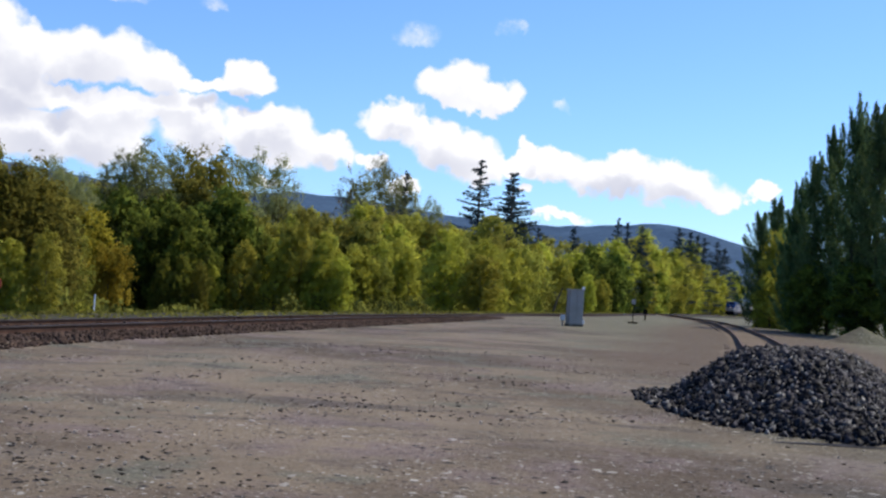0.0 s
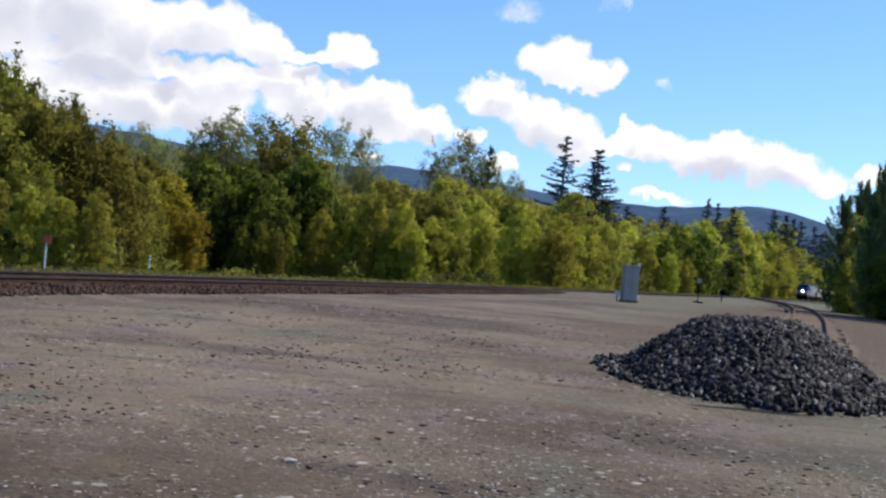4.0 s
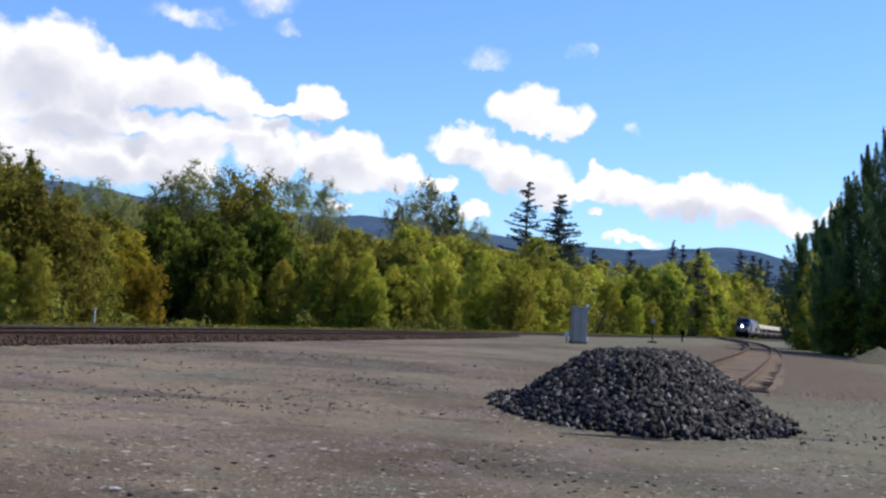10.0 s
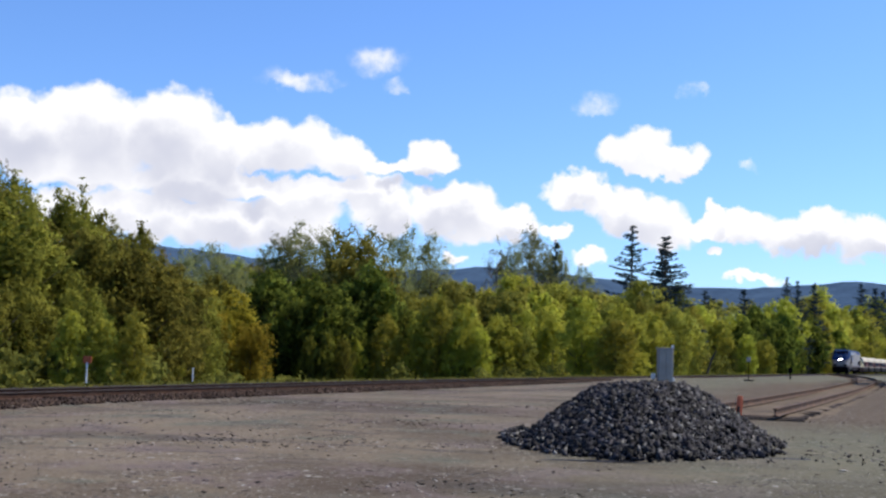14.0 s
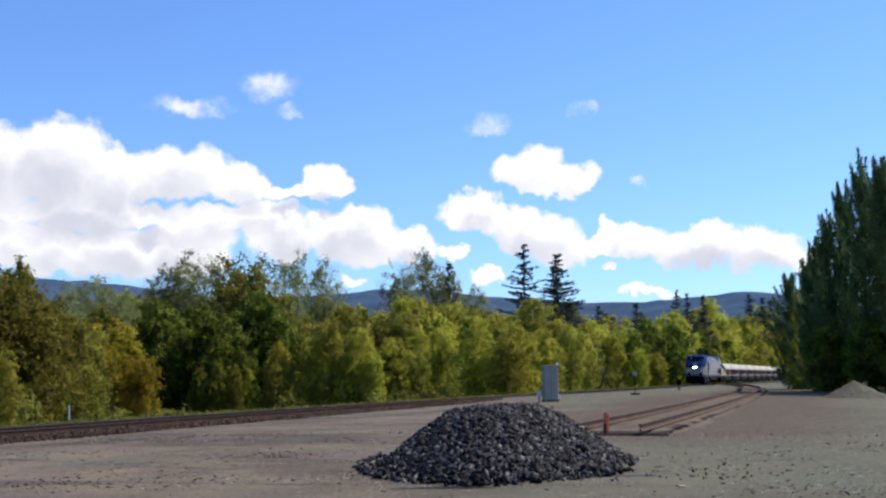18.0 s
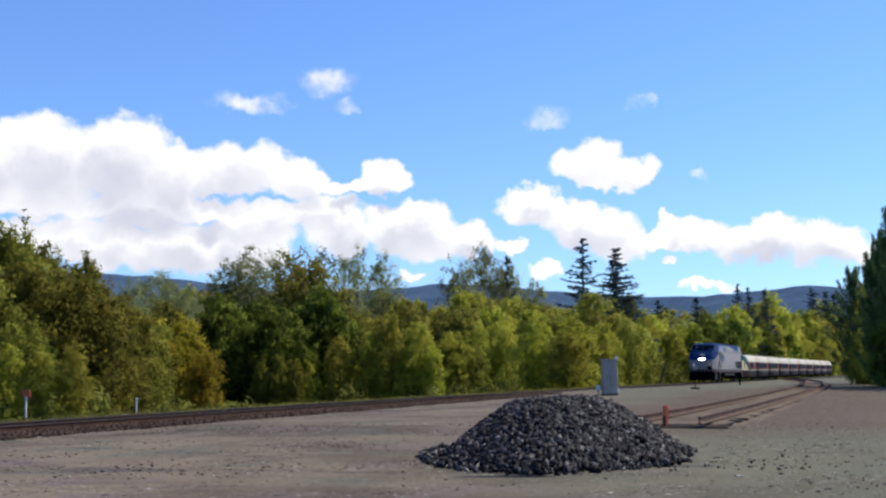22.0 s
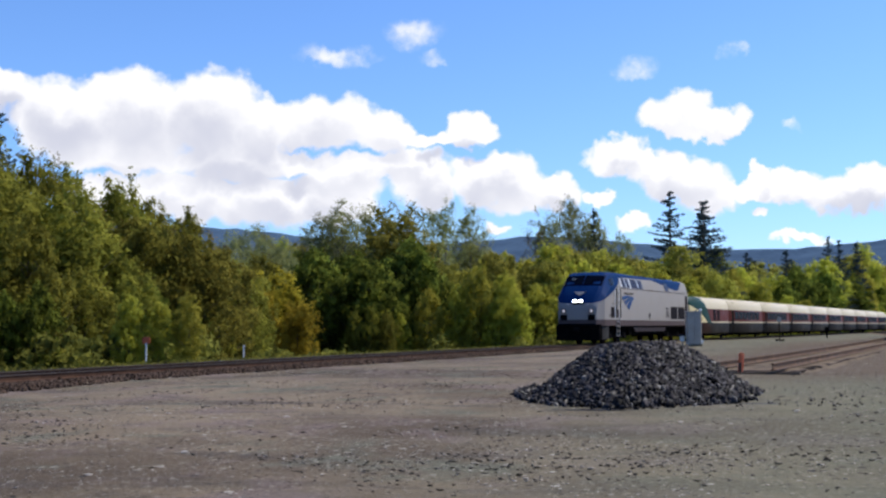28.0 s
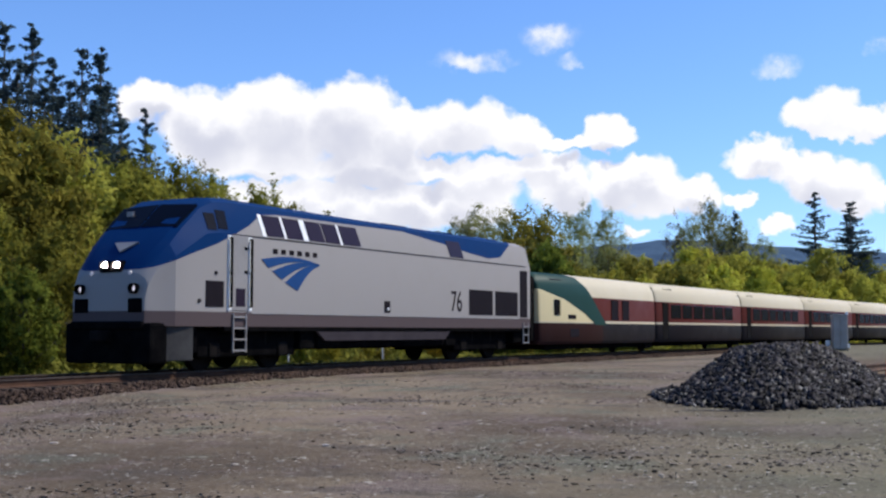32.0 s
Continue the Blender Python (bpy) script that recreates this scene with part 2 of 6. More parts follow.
def ground_material():
    """Packed gravel: grey-brown fines, pale and dark pebbles, a greyer and greener weedy side to the east."""
    mat = bpy.data.materials.new("packed gravel")
    mat.use_nodes = True
    g = Graph(mat.node_tree)
    bsdf = mat.node_tree.nodes["Principled BSDF"]
    vec = g.n("ShaderNodeTexCoord").outputs["Object"]
    sep = g.n("ShaderNodeSeparateXYZ")
    g.put(sep.inputs[0], vec)
    patch = g.noise(vec, 0.16, 5.0, 0.6)
    base = g.mix(g.ease(patch, 0.38, 0.62), (0.082, 0.057, 0.034, 1), (0.200, 0.150, 0.096, 1))
    streak = g.n("ShaderNodeMapping")
    streak.inputs["Scale"].default_value = (0.22, 0.75, 1.0)
    streak.inputs["Rotation"].default_value = (0, 0, 0.12)
    g.put(streak.inputs[0], vec)
    drift = g.noise(streak.outputs[0], 1.0, 6.0, 0.65)
    base = g.mix(g.m("MULTIPLY", g.ease(drift, 0.50, 0.66), 0.7), base, (0.058, 0.047, 0.037, 1))
    base = g.mix(g.m("MULTIPLY", g.ease(drift, 0.47, 0.30), 0.3), base, (0.20, 0.168, 0.132, 1))
    hue = g.noise(vec, 0.45, 5.0, 0.65)
    base = g.mix(g.m("MULTIPLY", g.ease(hue, 0.51, 0.64), 0.7), base, (0.158, 0.114, 0.100, 1))
    base = g.mix(g.m("MULTIPLY", g.ease(hue, 0.47, 0.34), 0.7), base, (0.104, 0.106, 0.074, 1))
    # wheel ruts that curve across the lot
    wave = g.m("ADD", g.m("MULTIPLY", sep.outputs[0], 0.42), g.m("ADD", sep.outputs[1], g.m("MULTIPLY", g.noise(vec, 0.07, 2.0), 9.0)))
    rut = g.m("MULTIPLY", g.ease(g.m("PINGPONG", wave, 1.15), 0.86, 1.08), g.ease(g.noise(vec, 0.33, 4.0, 0.6), 0.47, 0.62))
    base = g.mix(g.m("MULTIPLY", g.m("MULTIPLY", rut, g.ease(g.noise(vec, 3.0, 4.0, 0.7), 0.35, 0.6)), 0.7), base, (0.050, 0.040, 0.032, 1))
    weed = g.m("MULTIPLY", g.ease(g.m("ADD", sep.outputs[0], g.m("MULTIPLY", patch, 11.0)), 0.5, 10.0), 0.75)
    base = g.mix(weed, base, (0.118, 0.116, 0.068, 1))
    # brown soil along the old siding
    off = g.m("ABSOLUTE", g.m("SUBTRACT", sep.outputs[0], g.m("MULTIPLY_ADD", sep.outputs[1], 0.227, -4.5)))
    soil = g.m("MULTIPLY", g.ease(g.m("MULTIPLY_ADD", patch, 4.0, off), 9.0, 5.2), g.m("MULTIPLY", g.ease(sep.outputs[1], 22.0, 30.0), g.ease(sep.outputs[1], 130.0, 90.0)))
    base = g.mix(g.m("MULTIPLY", soil, 0.85), base, (0.096, 0.062, 0.036, 1))
    fines = g.noise(vec, 14.0, 4.0, 0.7)
    base = g.mix(g.m("MULTIPLY", g.ease(fines, 0.5, 0.72), 0.28), base, (0.26, 0.23, 0.19, 1))
    base = g.mix(g.m("MULTIPLY", g.ease(fines, 0.46, 0.3), 0.32), base, (0.055, 0.045, 0.037, 1))
    bend = g.n("ShaderNodeVectorMath")
    bend.operation = "MULTIPLY_ADD"
    g.put(bend.inputs[0], g.noise(vec, 22.0, 2.0, 0.5, 1))
    bend.inputs[1].default_value = (0.055, 0.055, 0.0)
    g.put(bend.inputs[2], vec)
    spread = g.ease(g.noise(vec, 0.55, 3.0, 0.6), 0.38, 0.60)
    pebble = None
    for scale, pale, dark in ((8.0, 0.96, 0.88), (17.0, 0.89, 0.83), (40.0, 0.90, 0.90)):
        vor = g.n("ShaderNodeTexVoronoi")
        g.put(vor.inputs["Vector"], bend.outputs[0])
        vor.inputs["Scale"].default_value = scale
        tone = g.n("ShaderNodeSeparateColor")
        g.put(tone.inputs[0], vor.outputs["Color"])
        spot = g.m("MULTIPLY", g.ease(vor.outputs["Distance"], 0.44, 0.28), g.m("MULTIPLY_ADD", spread, 0.75, 0.25))
        base = g.mix(g.m("MULTIPLY", spot, g.ease(tone.outputs[0], pale, pale + 0.03)), base, (0.38, 0.35, 0.29, 1))
        base = g.mix(g.m("MULTIPLY", spot, g.ease(tone.outputs[1], dark, dark + 0.03)), base, (0.018, 0.015, 0.014, 1))
        pebble = spot if pebble is None else g.m("MAXIMUM", pebble, spot)
    # dark leaf litter on the wooded side of the line
    bow = g.m("MULTIPLY_ADD", g.m("MULTIPLY", sep.outputs[1], sep.outputs[1]), 0.00072, g.m("MULTIPLY_ADD", sep.outputs[1], 0.128, -21.2))
    litter = g.ease(g.m("SUBTRACT", sep.outputs[0], g.m("MULTIPLY_ADD", fines, 1.2, bow)), 0.4, -0.6)
    base = g.mix(litter, base, g.mix(g.ease(fines, 0.35, 0.65), (0.022, 0.018, 0.010, 1), (0.065, 0.060, 0.028, 1)))
    g.put(bsdf.inputs["Base Color"], base)
    bsdf.inputs["Roughness"].default_value = 0.95
    bsdf.inputs["Specular IOR Level"].default_value = 0.2
    b = g.n("ShaderNodeBump")
    b.inputs["Strength"].default_value, b.inputs["Distance"].default_value = 0.5, 0.05
    g.put(b.inputs["Height"], g.m("ADD", g.m("MULTIPLY", fines, 1.2), g.m("MULTIPLY", pebble, 0.4)))
    g.put(bsdf.inputs["Normal"], b.outputs[0])
    return mat


GRAVEL = ground_material()
SOIL = material("orange-brown gravelly soil", ((0.088, 0.064, 0.042), (0.185, 0.138, 0.092)), 0.9, 0.95, 0.7, fine=14, spec=0.1)
BASALT = material("dark crushed basalt", ((0.0030, 0.0028, 0.0032), (0.044, 0.040, 0.045)), 3.0, 0.65, 0.5, island=0.95, fine=18, spec=0.12)
BALLAST = material("rusty brown ballast stone", ((0.025, 0.016, 0.012), (0.092, 0.062, 0.047)), 1.2, 0.95, 0.9, fine=22, island=0.35, spec=0.1)
TIMBER = material("weathered dark sleeper timber", ((0.035, 0.027, 0.022), (0.115, 0.085, 0.065)), 4.0, 0.9, 0.4, rand=0.35, spec=0.1)
RAIL = material("brown rusted rail steel", ((0.034, 0.017, 0.012), (0.090, 0.048, 0.030)), 2.0, 0.8, 0.2, spec=0.1)
RAIL_HEAD = material("dark worn rail head", ((0.040, 0.028, 0.022), (0.085, 0.062, 0.050)), 3.0, 0.55, 0.0, 0.3, spec=0.2)
SIDING_RAIL = material("orange rusted siding rail", ((0.040, 0.021, 0.012), (0.135, 0.070, 0.036)), 2.0, 0.85, 0.2)
BARK = material("grey-brown bark", ((0.035, 0.028, 0.022), (0.11, 0.09, 0.07)), 3.0, 0.95, 0.8)
# the blue of this hillside is distance haze mixed into the base colour
HILL = material("distant wooded hillside in haze blue", ((0.042, 0.070, 0.112), (0.076, 0.120, 0.175)), 0.012, 1.0, 0.0, fine=0.12, spec=0.0)
LEAF_OLIVE = leaf_material("olive spring leaves", (0.150, 0.140, 0.026), (0.440, 0.405, 0.080))
LEAF_GREEN = leaf_material("deep green leaves", (0.024, 0.034, 0.010), (0.270, 0.310, 0.050))
LEAF_LIME = leaf_material("yellow-green new leaves", (0.250, 0.244, 0.034), (0.555, 0.515, 0.082), 0.58)
LEAF_RUST = leaf_material("bronze-brown young leaves", (0.215, 0.155, 0.020), (0.460, 0.345, 0.045))
# ochre-olive leaf, its colour darkened to hold the dimmer light on the left
LEAF_OLIVE_DIM = leaf_material("ochre-olive young leaves, dimmed in colour", (0.084, 0.080, 0.016), (0.330, 0.302, 0.054))
LEAF_HAZE = leaf_material("thin grey-green budding leaves", (0.170, 0.178, 0.072), (0.370, 0.368, 0.150))
LEAF_TWIG = leaf_material("brown-grey buds and twigs", (0.110, 0.088, 0.050), (0.250, 0.205, 0.115))
LEAF_BRUSH = leaf_material("mid-green brush leaves", (0.050, 0.052, 0.014), (0.300, 0.285, 0.060))
LEAF_POPLAR = leaf_material("dark blue-green poplar leaves", (0.050, 0.088, 0.034), (0.215, 0.290, 0.115), 0.5)
# dark needles, lightened and blued in colour for the haze before them
NEEDLE = leaf_material("dark fir needles", (0.028, 0.043, 0.047), (0.082, 0.114, 0.116), 0.15)
STEEL_GREY = material("weathered grey cabinet steel", ((0.25, 0.23, 0.20), (0.35, 0.325, 0.29)), 1.5, 0.6, 0.05, 0.0)
BLACK = material("black underframe steel", ((0.002, 0.002, 0.0025), (0.008, 0.0075, 0.0075)), 2.5, 0.9, 0.2, spec=0.0)
IRON = material("worn wheel iron", ((0.004, 0.004, 0.004), (0.015, 0.012, 0.011)), 4.0, 0.85, 0.1, spec=0.03)
GLASS = plain("dark tinted train glass", (0.008, 0.007, 0.008), 0.25, spec=0.10)
SCREEN = plain("near-black windscreen glass", (0.002, 0.003, 0.008), 0.25, spec=0.03)
PLUM = plain("plum-dark upper window glass", (0.022, 0.013, 0.024), 0.35, spec=0.1)
SHROUD = material("dull mauve-grey shroud paint", ((0.028, 0.023, 0.027), (0.050, 0.042, 0.046)), 2.0, 0.7, 0.1, spec=0.05)
RUBBER = plain("black gangway rubber", (0.008, 0.007, 0.007), 0.9, spec=0.05)
WHITE = plain("white painted metal", (0.78, 0.78, 0.76), 0.5)
RED = plain("faded orange-red reflector", (0.62, 0.13, 0.045), 0.6)
LAMP = plain("lit headlight lens", (1.0, 0.90, 0.82), 0.2, 0.0, 220.0)
DITCH = plain("lit ditch light lens", (0.6, 0.55, 0.62), 0.2, 0.0, 0.9)
MARKER = plain("small pale marker lamp", (0.45, 0.42, 0.46), 0.3, 0.0, 0.15)
PAINT_BLUE = plain("deep blue train paint", (0.012, 0.055, 0.18), 0.4, spec=0.2)
GREY_STONE = material("lighter grey crushed stone", ((0.045, 0.042, 0.040), (0.145, 0.137, 0.13)), 3.0, 0.65, 0.5, island=0.5, fine=18)
PAINT_GREY = plain("silver-grey train paint", (0.265, 0.247, 0.235), 0.45)
SKIRT_GREY = material("grimy grey skirt paint", ((0.026, 0.025, 0.026), (0.062, 0.060, 0.058)), 1.6, 0.7, 0.1, spec=0.05)
LOUVRE = plain("dark louvred grille", (0.014, 0.011, 0.014), 0.7, spec=0.05)


# ---------------------------------------------------------------- building helpers
def part(name, bm, mat, parent=None, label="", smooth=False):
    """Links a bmesh as one mesh object under a thing or a part."""
    me = bpy.data.meshes.new(name)
    bm.to_mesh(me)
    bm.free()
    for p in me.polygons:
        p.use_smooth = smooth
    for m in mat if isinstance(mat, (list, tuple)) else (mat,):
        me.materials.append(m)
    ob = new(name, me)
    if parent is not None:
        ob.parent = parent
    return tagged(ob, label) if label else ob


def raw(name, verts, faces, mat, parent=None, label="", smooth=False):
    me = bpy.data.meshes.new(name)
    me.from_pydata([tuple(map(float, v)) for v in verts], [], faces)
    me.update()
    if smooth:
        me.polygons.foreach_set("use_smooth", [True] * len(me.polygons))
    for m in mat if isinstance(mat, (list, tuple)) else (mat,):
        me.materials.append(m)
    ob = new(name, me)
    if parent is not None:
        ob.parent = parent
    return tagged(ob, label) if label else ob


def quads(name, corners, mat, parent=None, label=""):
    """Many loose leaves from an array of shape (n, corners, 3)."""
    n, k = len(corners), corners.shape[1]
    me = bpy.data.meshes.new(name)
    me.vertices.add(k * n), me.loops.add(k * n), me.polygons.add(n)
    me.vertices.foreach_set("co", np.asarray(corners, np.float32).ravel())
    me.loops.foreach_set("vertex_index", np.arange(k * n, dtype=np.int32))
    me.polygons.foreach_set("loop_start", np.arange(0, k * n, k, dtype=np.int32))
    me.update(calc_edges=True)
    me.materials.append(mat)
    ob = new(name, me)
    if parent is not None:
        ob.parent = parent
    return tagged(ob, label) if label else ob


def block(bm, x0, x1, y0, y1, z0, z1, bevel=0.0, turn=None):
    """A box, its edges rounded."""
    made = bmesh.ops.create_cube(bm, size=1.0)["verts"]
    m = Matrix.LocRotScale(((x0 + x1) / 2, (y0 + y1) / 2, (z0 + z1) / 2), None, (x1 - x0, y1 - y0, z1 - z0))
    bmesh.ops.transform(bm, matrix=(turn @ m) if turn else m, verts=made)
    if bevel:
        edges = list({e for v in made for e in v.link_edges})
        bmesh.ops.bevel(bm, geom=edges, offset=bevel, segments=2, affect="EDGES", profile=0.6)
    return bm


def tube(bm, a, b, r, r2=None, n=8, caps=True):
    a, b = Vector(a), Vector(b)
    m = Matrix.Translation((a + b) / 2) @ (b - a).to_track_quat("Z", "Y").to_matrix().to_4x4()
    bmesh.ops.create_cone(bm, cap_ends=caps, segments=n, radius1=r, radius2=r if r2 is None else r2, depth=(b - a).length, matrix=m)
    return bm


def thing(name, m, label, category, group="", kind=""):
    ob = new(name)
    ob.empty_display_size = 0.2
    ob.matrix_basis = m
    return tagged(ob, label, category, group, kind)


# ---------------------------------------------------------------- the plan
TRACK_Y = [-80, 0, 12, 21, 30, 43, 56, 69, 98, 123, 162, 189, 240, 279, 311, 343, 375, 420, 520]
TRACK_X = [-21.5, -18.55, -17.45, -16.25, -14.6, -12.0, -9.25, -6.0, 1.3, 8.3, 18.5, 25.6, 39.7, 50.8, 60.3, 71.2, 83.8, 103.6, 154]
RAIL_Z = 0.60


def smooth_line(ys, xs, y0, y1, step=1.0):
    """The centre line, rounded between its corners, as points at even steps along it."""
    y = np.arange(y0, y1 + 0.01, 0.5)
    x = np.interp(y, ys, xs)
    k = np.hanning(31)
    pad = 15
    xe = np.r_[x[0] - (x[1] - x[0]) * np.arange(pad, 0, -1), x, x[-1] + (x[-1] - x[-2]) * np.arange(1, pad + 1)]
    x = np.convolve(xe, k / k.sum(), "valid")
    s = np.r_[0, np.cumsum(np.hypot(np.diff(x), np.diff(y)))]
    at = np.arange(0, s[-1], step)
    return np.stack([np.interp(at, s, x), np.interp(at, s, y)], 1)


MAIN = smooth_line(TRACK_Y, TRACK_X, -70, 500)
SIDING = smooth_line([20, 28, 36, 44, 52, 60, 70, 85, 103, 125, 150, 175, 200, 230], [-0.5, 1.45, 3.35, 5.2, 7.05, 8.85, 11.05, 14.2, 17.8, 21.6, 24.8, 27.2, 30.0, 37.8], 28, 205)


def ground_z(x, y):
    """A lot that rises gently towards the line, levels out beside it and falls away behind it."""
    a = 0.0244 * (y + 0.35 * x)
    k = 0.12
    h = np.clip(0.5 + 0.5 * (0.46 - a) / k, 0, 1)
    a = 0.46 * (1 - h) + a * h - k * h * (1 - h)
    a = np.maximum(a, -0.25) + 0.24 * np.exp(-((x - 4.0) / 7.0) ** 2 - ((y - 72) / 20.0) ** 2)
    off = x - np.interp(y, TRACK_Y, TRACK_X)
    ditch = 0.11 * np.exp(-((off - 3.4) / 1.9) ** 2) * np.clip((95 - y) / 30, 0, 1)
    back = np.clip((-off - 3.5) / 18.0, 0, 1)
    return a - ditch - 2.4 * back * back * (3 - 2 * back)


def build_ground():
    near = np.unique(np.round(np.r_[np.arange(-60, 60, 1.0), np.geomspace(60, 4000, 26), -np.geomspace(60, 4000, 26)], 3))
    ys = np.unique(np.round(np.r_[np.arange(-30, 110, 1.0), np.geomspace(110, 4500, 26), -np.geomspace(30, 1500, 10)], 3))
    X, Y = np.meshgrid(near, ys)
    Z = ground_z(X, Y)
    close = np.exp(-((np.hypot(X, Y - 15)) / 40) ** 2)
    bumps = np.array([[noise.noise((a * 0.35, b * 0.35, 3.1)) * 0.035 + noise.noise((a * 0.9, b * 0.9, 7.0)) * 0.018 for a in near] for b in ys])
    Z = Z + bumps * close
    # wheel ruts in front of the stone heap
    for c in (16.2, 17.9):
        d = Y - (c + 0.05 * X + 0.25 * np.sin(X * 0.4))
        Z -= 0.05 * np.exp(-(d / 0.45) ** 2) * np.exp(-((X - 1) / 9) ** 2)
    n = len(near)
    faces = [(j * n + i, j * n + i + 1, (j + 1) * n + i + 1, (j + 1) * n + i) for j in range(len(ys) - 1) for i in range(n - 1)]
    ob = raw("ground", np.stack([X, Y, Z], -1).reshape(-1, 3), faces, GRAVEL, smooth=True)
    tagged(ob, "packed grey-brown gravel lot with scattered pebbles and wheel ruts", "ground", kind="structure")


build_ground()


def along(line):
    """Unit ways and left-hand normals along a line."""
    d = np.gradient(line, axis=0)
    d /= np.linalg.norm(d, axis=1)[:, None]
    return d, np.stack([-d[:, 1], d[:, 0]], 1)


def sweep(name, line, profile, z, mat, parent=None, label="", closed=True, zs=None):
    """A profile of (side, height) pairs carried along a line."""
    d, nrm = along(line)
    k, n = len(profile), len(line)
    v = np.zeros((n, k, 3))
    for j, (s, h) in enumerate(profile):
        v[:, j, :2] = line + nrm * s
        v[:, j, 2] = z + h if zs is None else np.where(h <= -9, zs[:, j] if zs.ndim > 1 else zs, z + h)
    faces = [(i * k + j, (i + 1) * k + j, (i + 1) * k + (j + 1) % k, i * k + (j + 1) % k) for i in range(n - 1) for j in range(k if closed else k - 1)]
    if closed:
        faces += [tuple(range(k))[::-1], tuple((n - 1) * k + j for j in range(k))]
    return raw(name, v.reshape(-1, 3), faces, mat, parent, label)


# ---------------------------------------------------------------- railway
HEAD = [(-0.037, 0.0), (0.037, 0.0), (0.037, -0.035), (-0.037, -0.035)]
WEB = [(-0.036, -0.034), (0.036, -0.034), (0.010, -0.055), (0.010, -0.135), (0.070, -0.160), (0.070, -0.172), (-0.070, -0.172), (-0.070, -0.160), (-0.010, -0.135), (-0.010, -0.055)]


def build_track(line, z, name, label, rail_mat, head_mat, bed_label, shoulder, bed_mat, deep=0.245):
    d, nrm = along(line)
    bed = line[::2]
    bd, bn = along(bed)
    prof = [(-shoulder - 0.75, 0), (-shoulder, 0), (-0.9, 0), (0.0, 0), (0.9, 0), (shoulder, 0), (shoulder + 0.75, 0)]
    v = np.zeros((len(bed), len(prof), 3))
    rng = np.random.RandomState(4)
    for j, (s, _) in enumerate(prof):
        p = bed + bn * (s + rng.uniform(-0.08, 0.08, len(bed))[:, None] * (abs(s) > 1))
        v[:, j, :2] = p
        low = ground_z(p[:, 0], p[:, 1])
        v[:, j, 2] = low - 0.04 if j in (0, 6) else np.maximum(z - deep - 0.03 * (abs(s) > 1) + rng.uniform(-0.012, 0.012, len(bed)), low + 0.01)
    v[0, :, 2] = ground_z(v[0, :, 0], v[0, :, 1]) - 0.04
    k = len(prof)
    faces = [(i * k + j, (i + 1) * k + j, (i + 1) * k + j + 1, i * k + j + 1) for i in range(len(bed) - 1) for j in range(k - 1)]
    ob = raw(name + "_ballast", v.reshape(-1, 3), [f[::-1] for f in faces], bed_mat, smooth=True)
    tagged(ob, bed_label, "ballast bed", kind="structure")
    track = thing(name, Matrix(), label, "railway track", kind="structure")
    for side in (-0.755, 0.755):
        r = line + nrm * side
        rail = sweep("rail", r, WEB, z, rail_mat, track)
        sweep("rail_head", r, HEAD, z, head_mat, rail)
    return track


main_track = build_track(MAIN, RAIL_Z, "railway_track", "single railway track with brown rusted rails on dark sleepers", RAIL, RAIL_HEAD, "raised rusty brown crushed-stone track bed", 1.32, BALLAST)
siding_track = build_track(SIDING, 0.74, "siding_track", "disused stub siding with orange rusted rails and old sleepers", SIDING_RAIL, SIDING_RAIL, "low orange-brown siding bed", 1.0, SOIL, 0.20)


def loose_stones(name, points, sizes, mat, seed, label, category, flat=1.0):
    """Angular stones, one joined mesh."""
    rng = np.random.RandomState(seed)
    base = np.array([(-1, -1, -0.7), (1, -1, -0.7), (1, 1, -0.7), (-1, 1, -0.7), (-0.75, -0.7, 0.7), (0.8, -0.6, 0.6), (0.6, 0.75, 0.75), (-0.65, 0.7, 0.6)], float)
    q = np.array([(0, 1, 5, 4), (1, 2, 6, 5), (2, 3, 7, 6), (3, 0, 4, 7), (4, 5, 6, 7), (3, 2, 1, 0)])
    n = len(points)
    v = base[None] * (1 + rng.uniform(-0.5, 0.4, (n, 8, 3)))
    v[:, 4:, :2] *= rng.uniform(0.1, 1.0, (n, 1, 2))
    v = v * np.stack([rng.uniform(0.9, 1.35, n), rng.uniform(0.65, 1.1, n), rng.uniform(0.4, 0.85, n)], 1)[:, None, :]
    ang = rng.uniform(0, 6.283, (n, 3))
    for a, (i, j) in enumerate(((0, 1), (1, 2), (0, 2))):
        c, s = np.cos(ang[:, a])[:, None], np.sin(ang[:, a])[:, None]
        vi, vj = v[:, :, i].copy(), v[:, :, j].copy()
        v[:, :, i], v[:, :, j] = c * vi - s * vj, s * vi + c * vj
    v = v * sizes[:, None, None] * np.array([1 + 0.6 * (1 - flat), 1, flat]) + points[:, None, :]
    faces = (q[None] + (np.arange(n) * 8)[:, None, None]).reshape(-1, 4)
    me = bpy.data.meshes.new(name)
    me.vertices.add(8 * n), me.loops.add(24 * n), me.polygons.add(6 * n)
    me.vertices.foreach_set("co", v.astype(np.float32).ravel())
    me.loops.foreach_set("vertex_index", faces.astype(np.int32).ravel())
    me.polygons.foreach_set("loop_start", np.arange(0, 24 * n, 4, dtype=np.int32))
    me.update(calc_edges=True)
    me.materials.append(mat)
    ob = new(name, me)
    return tagged(ob, label, category, kind="stuff") if label else ob


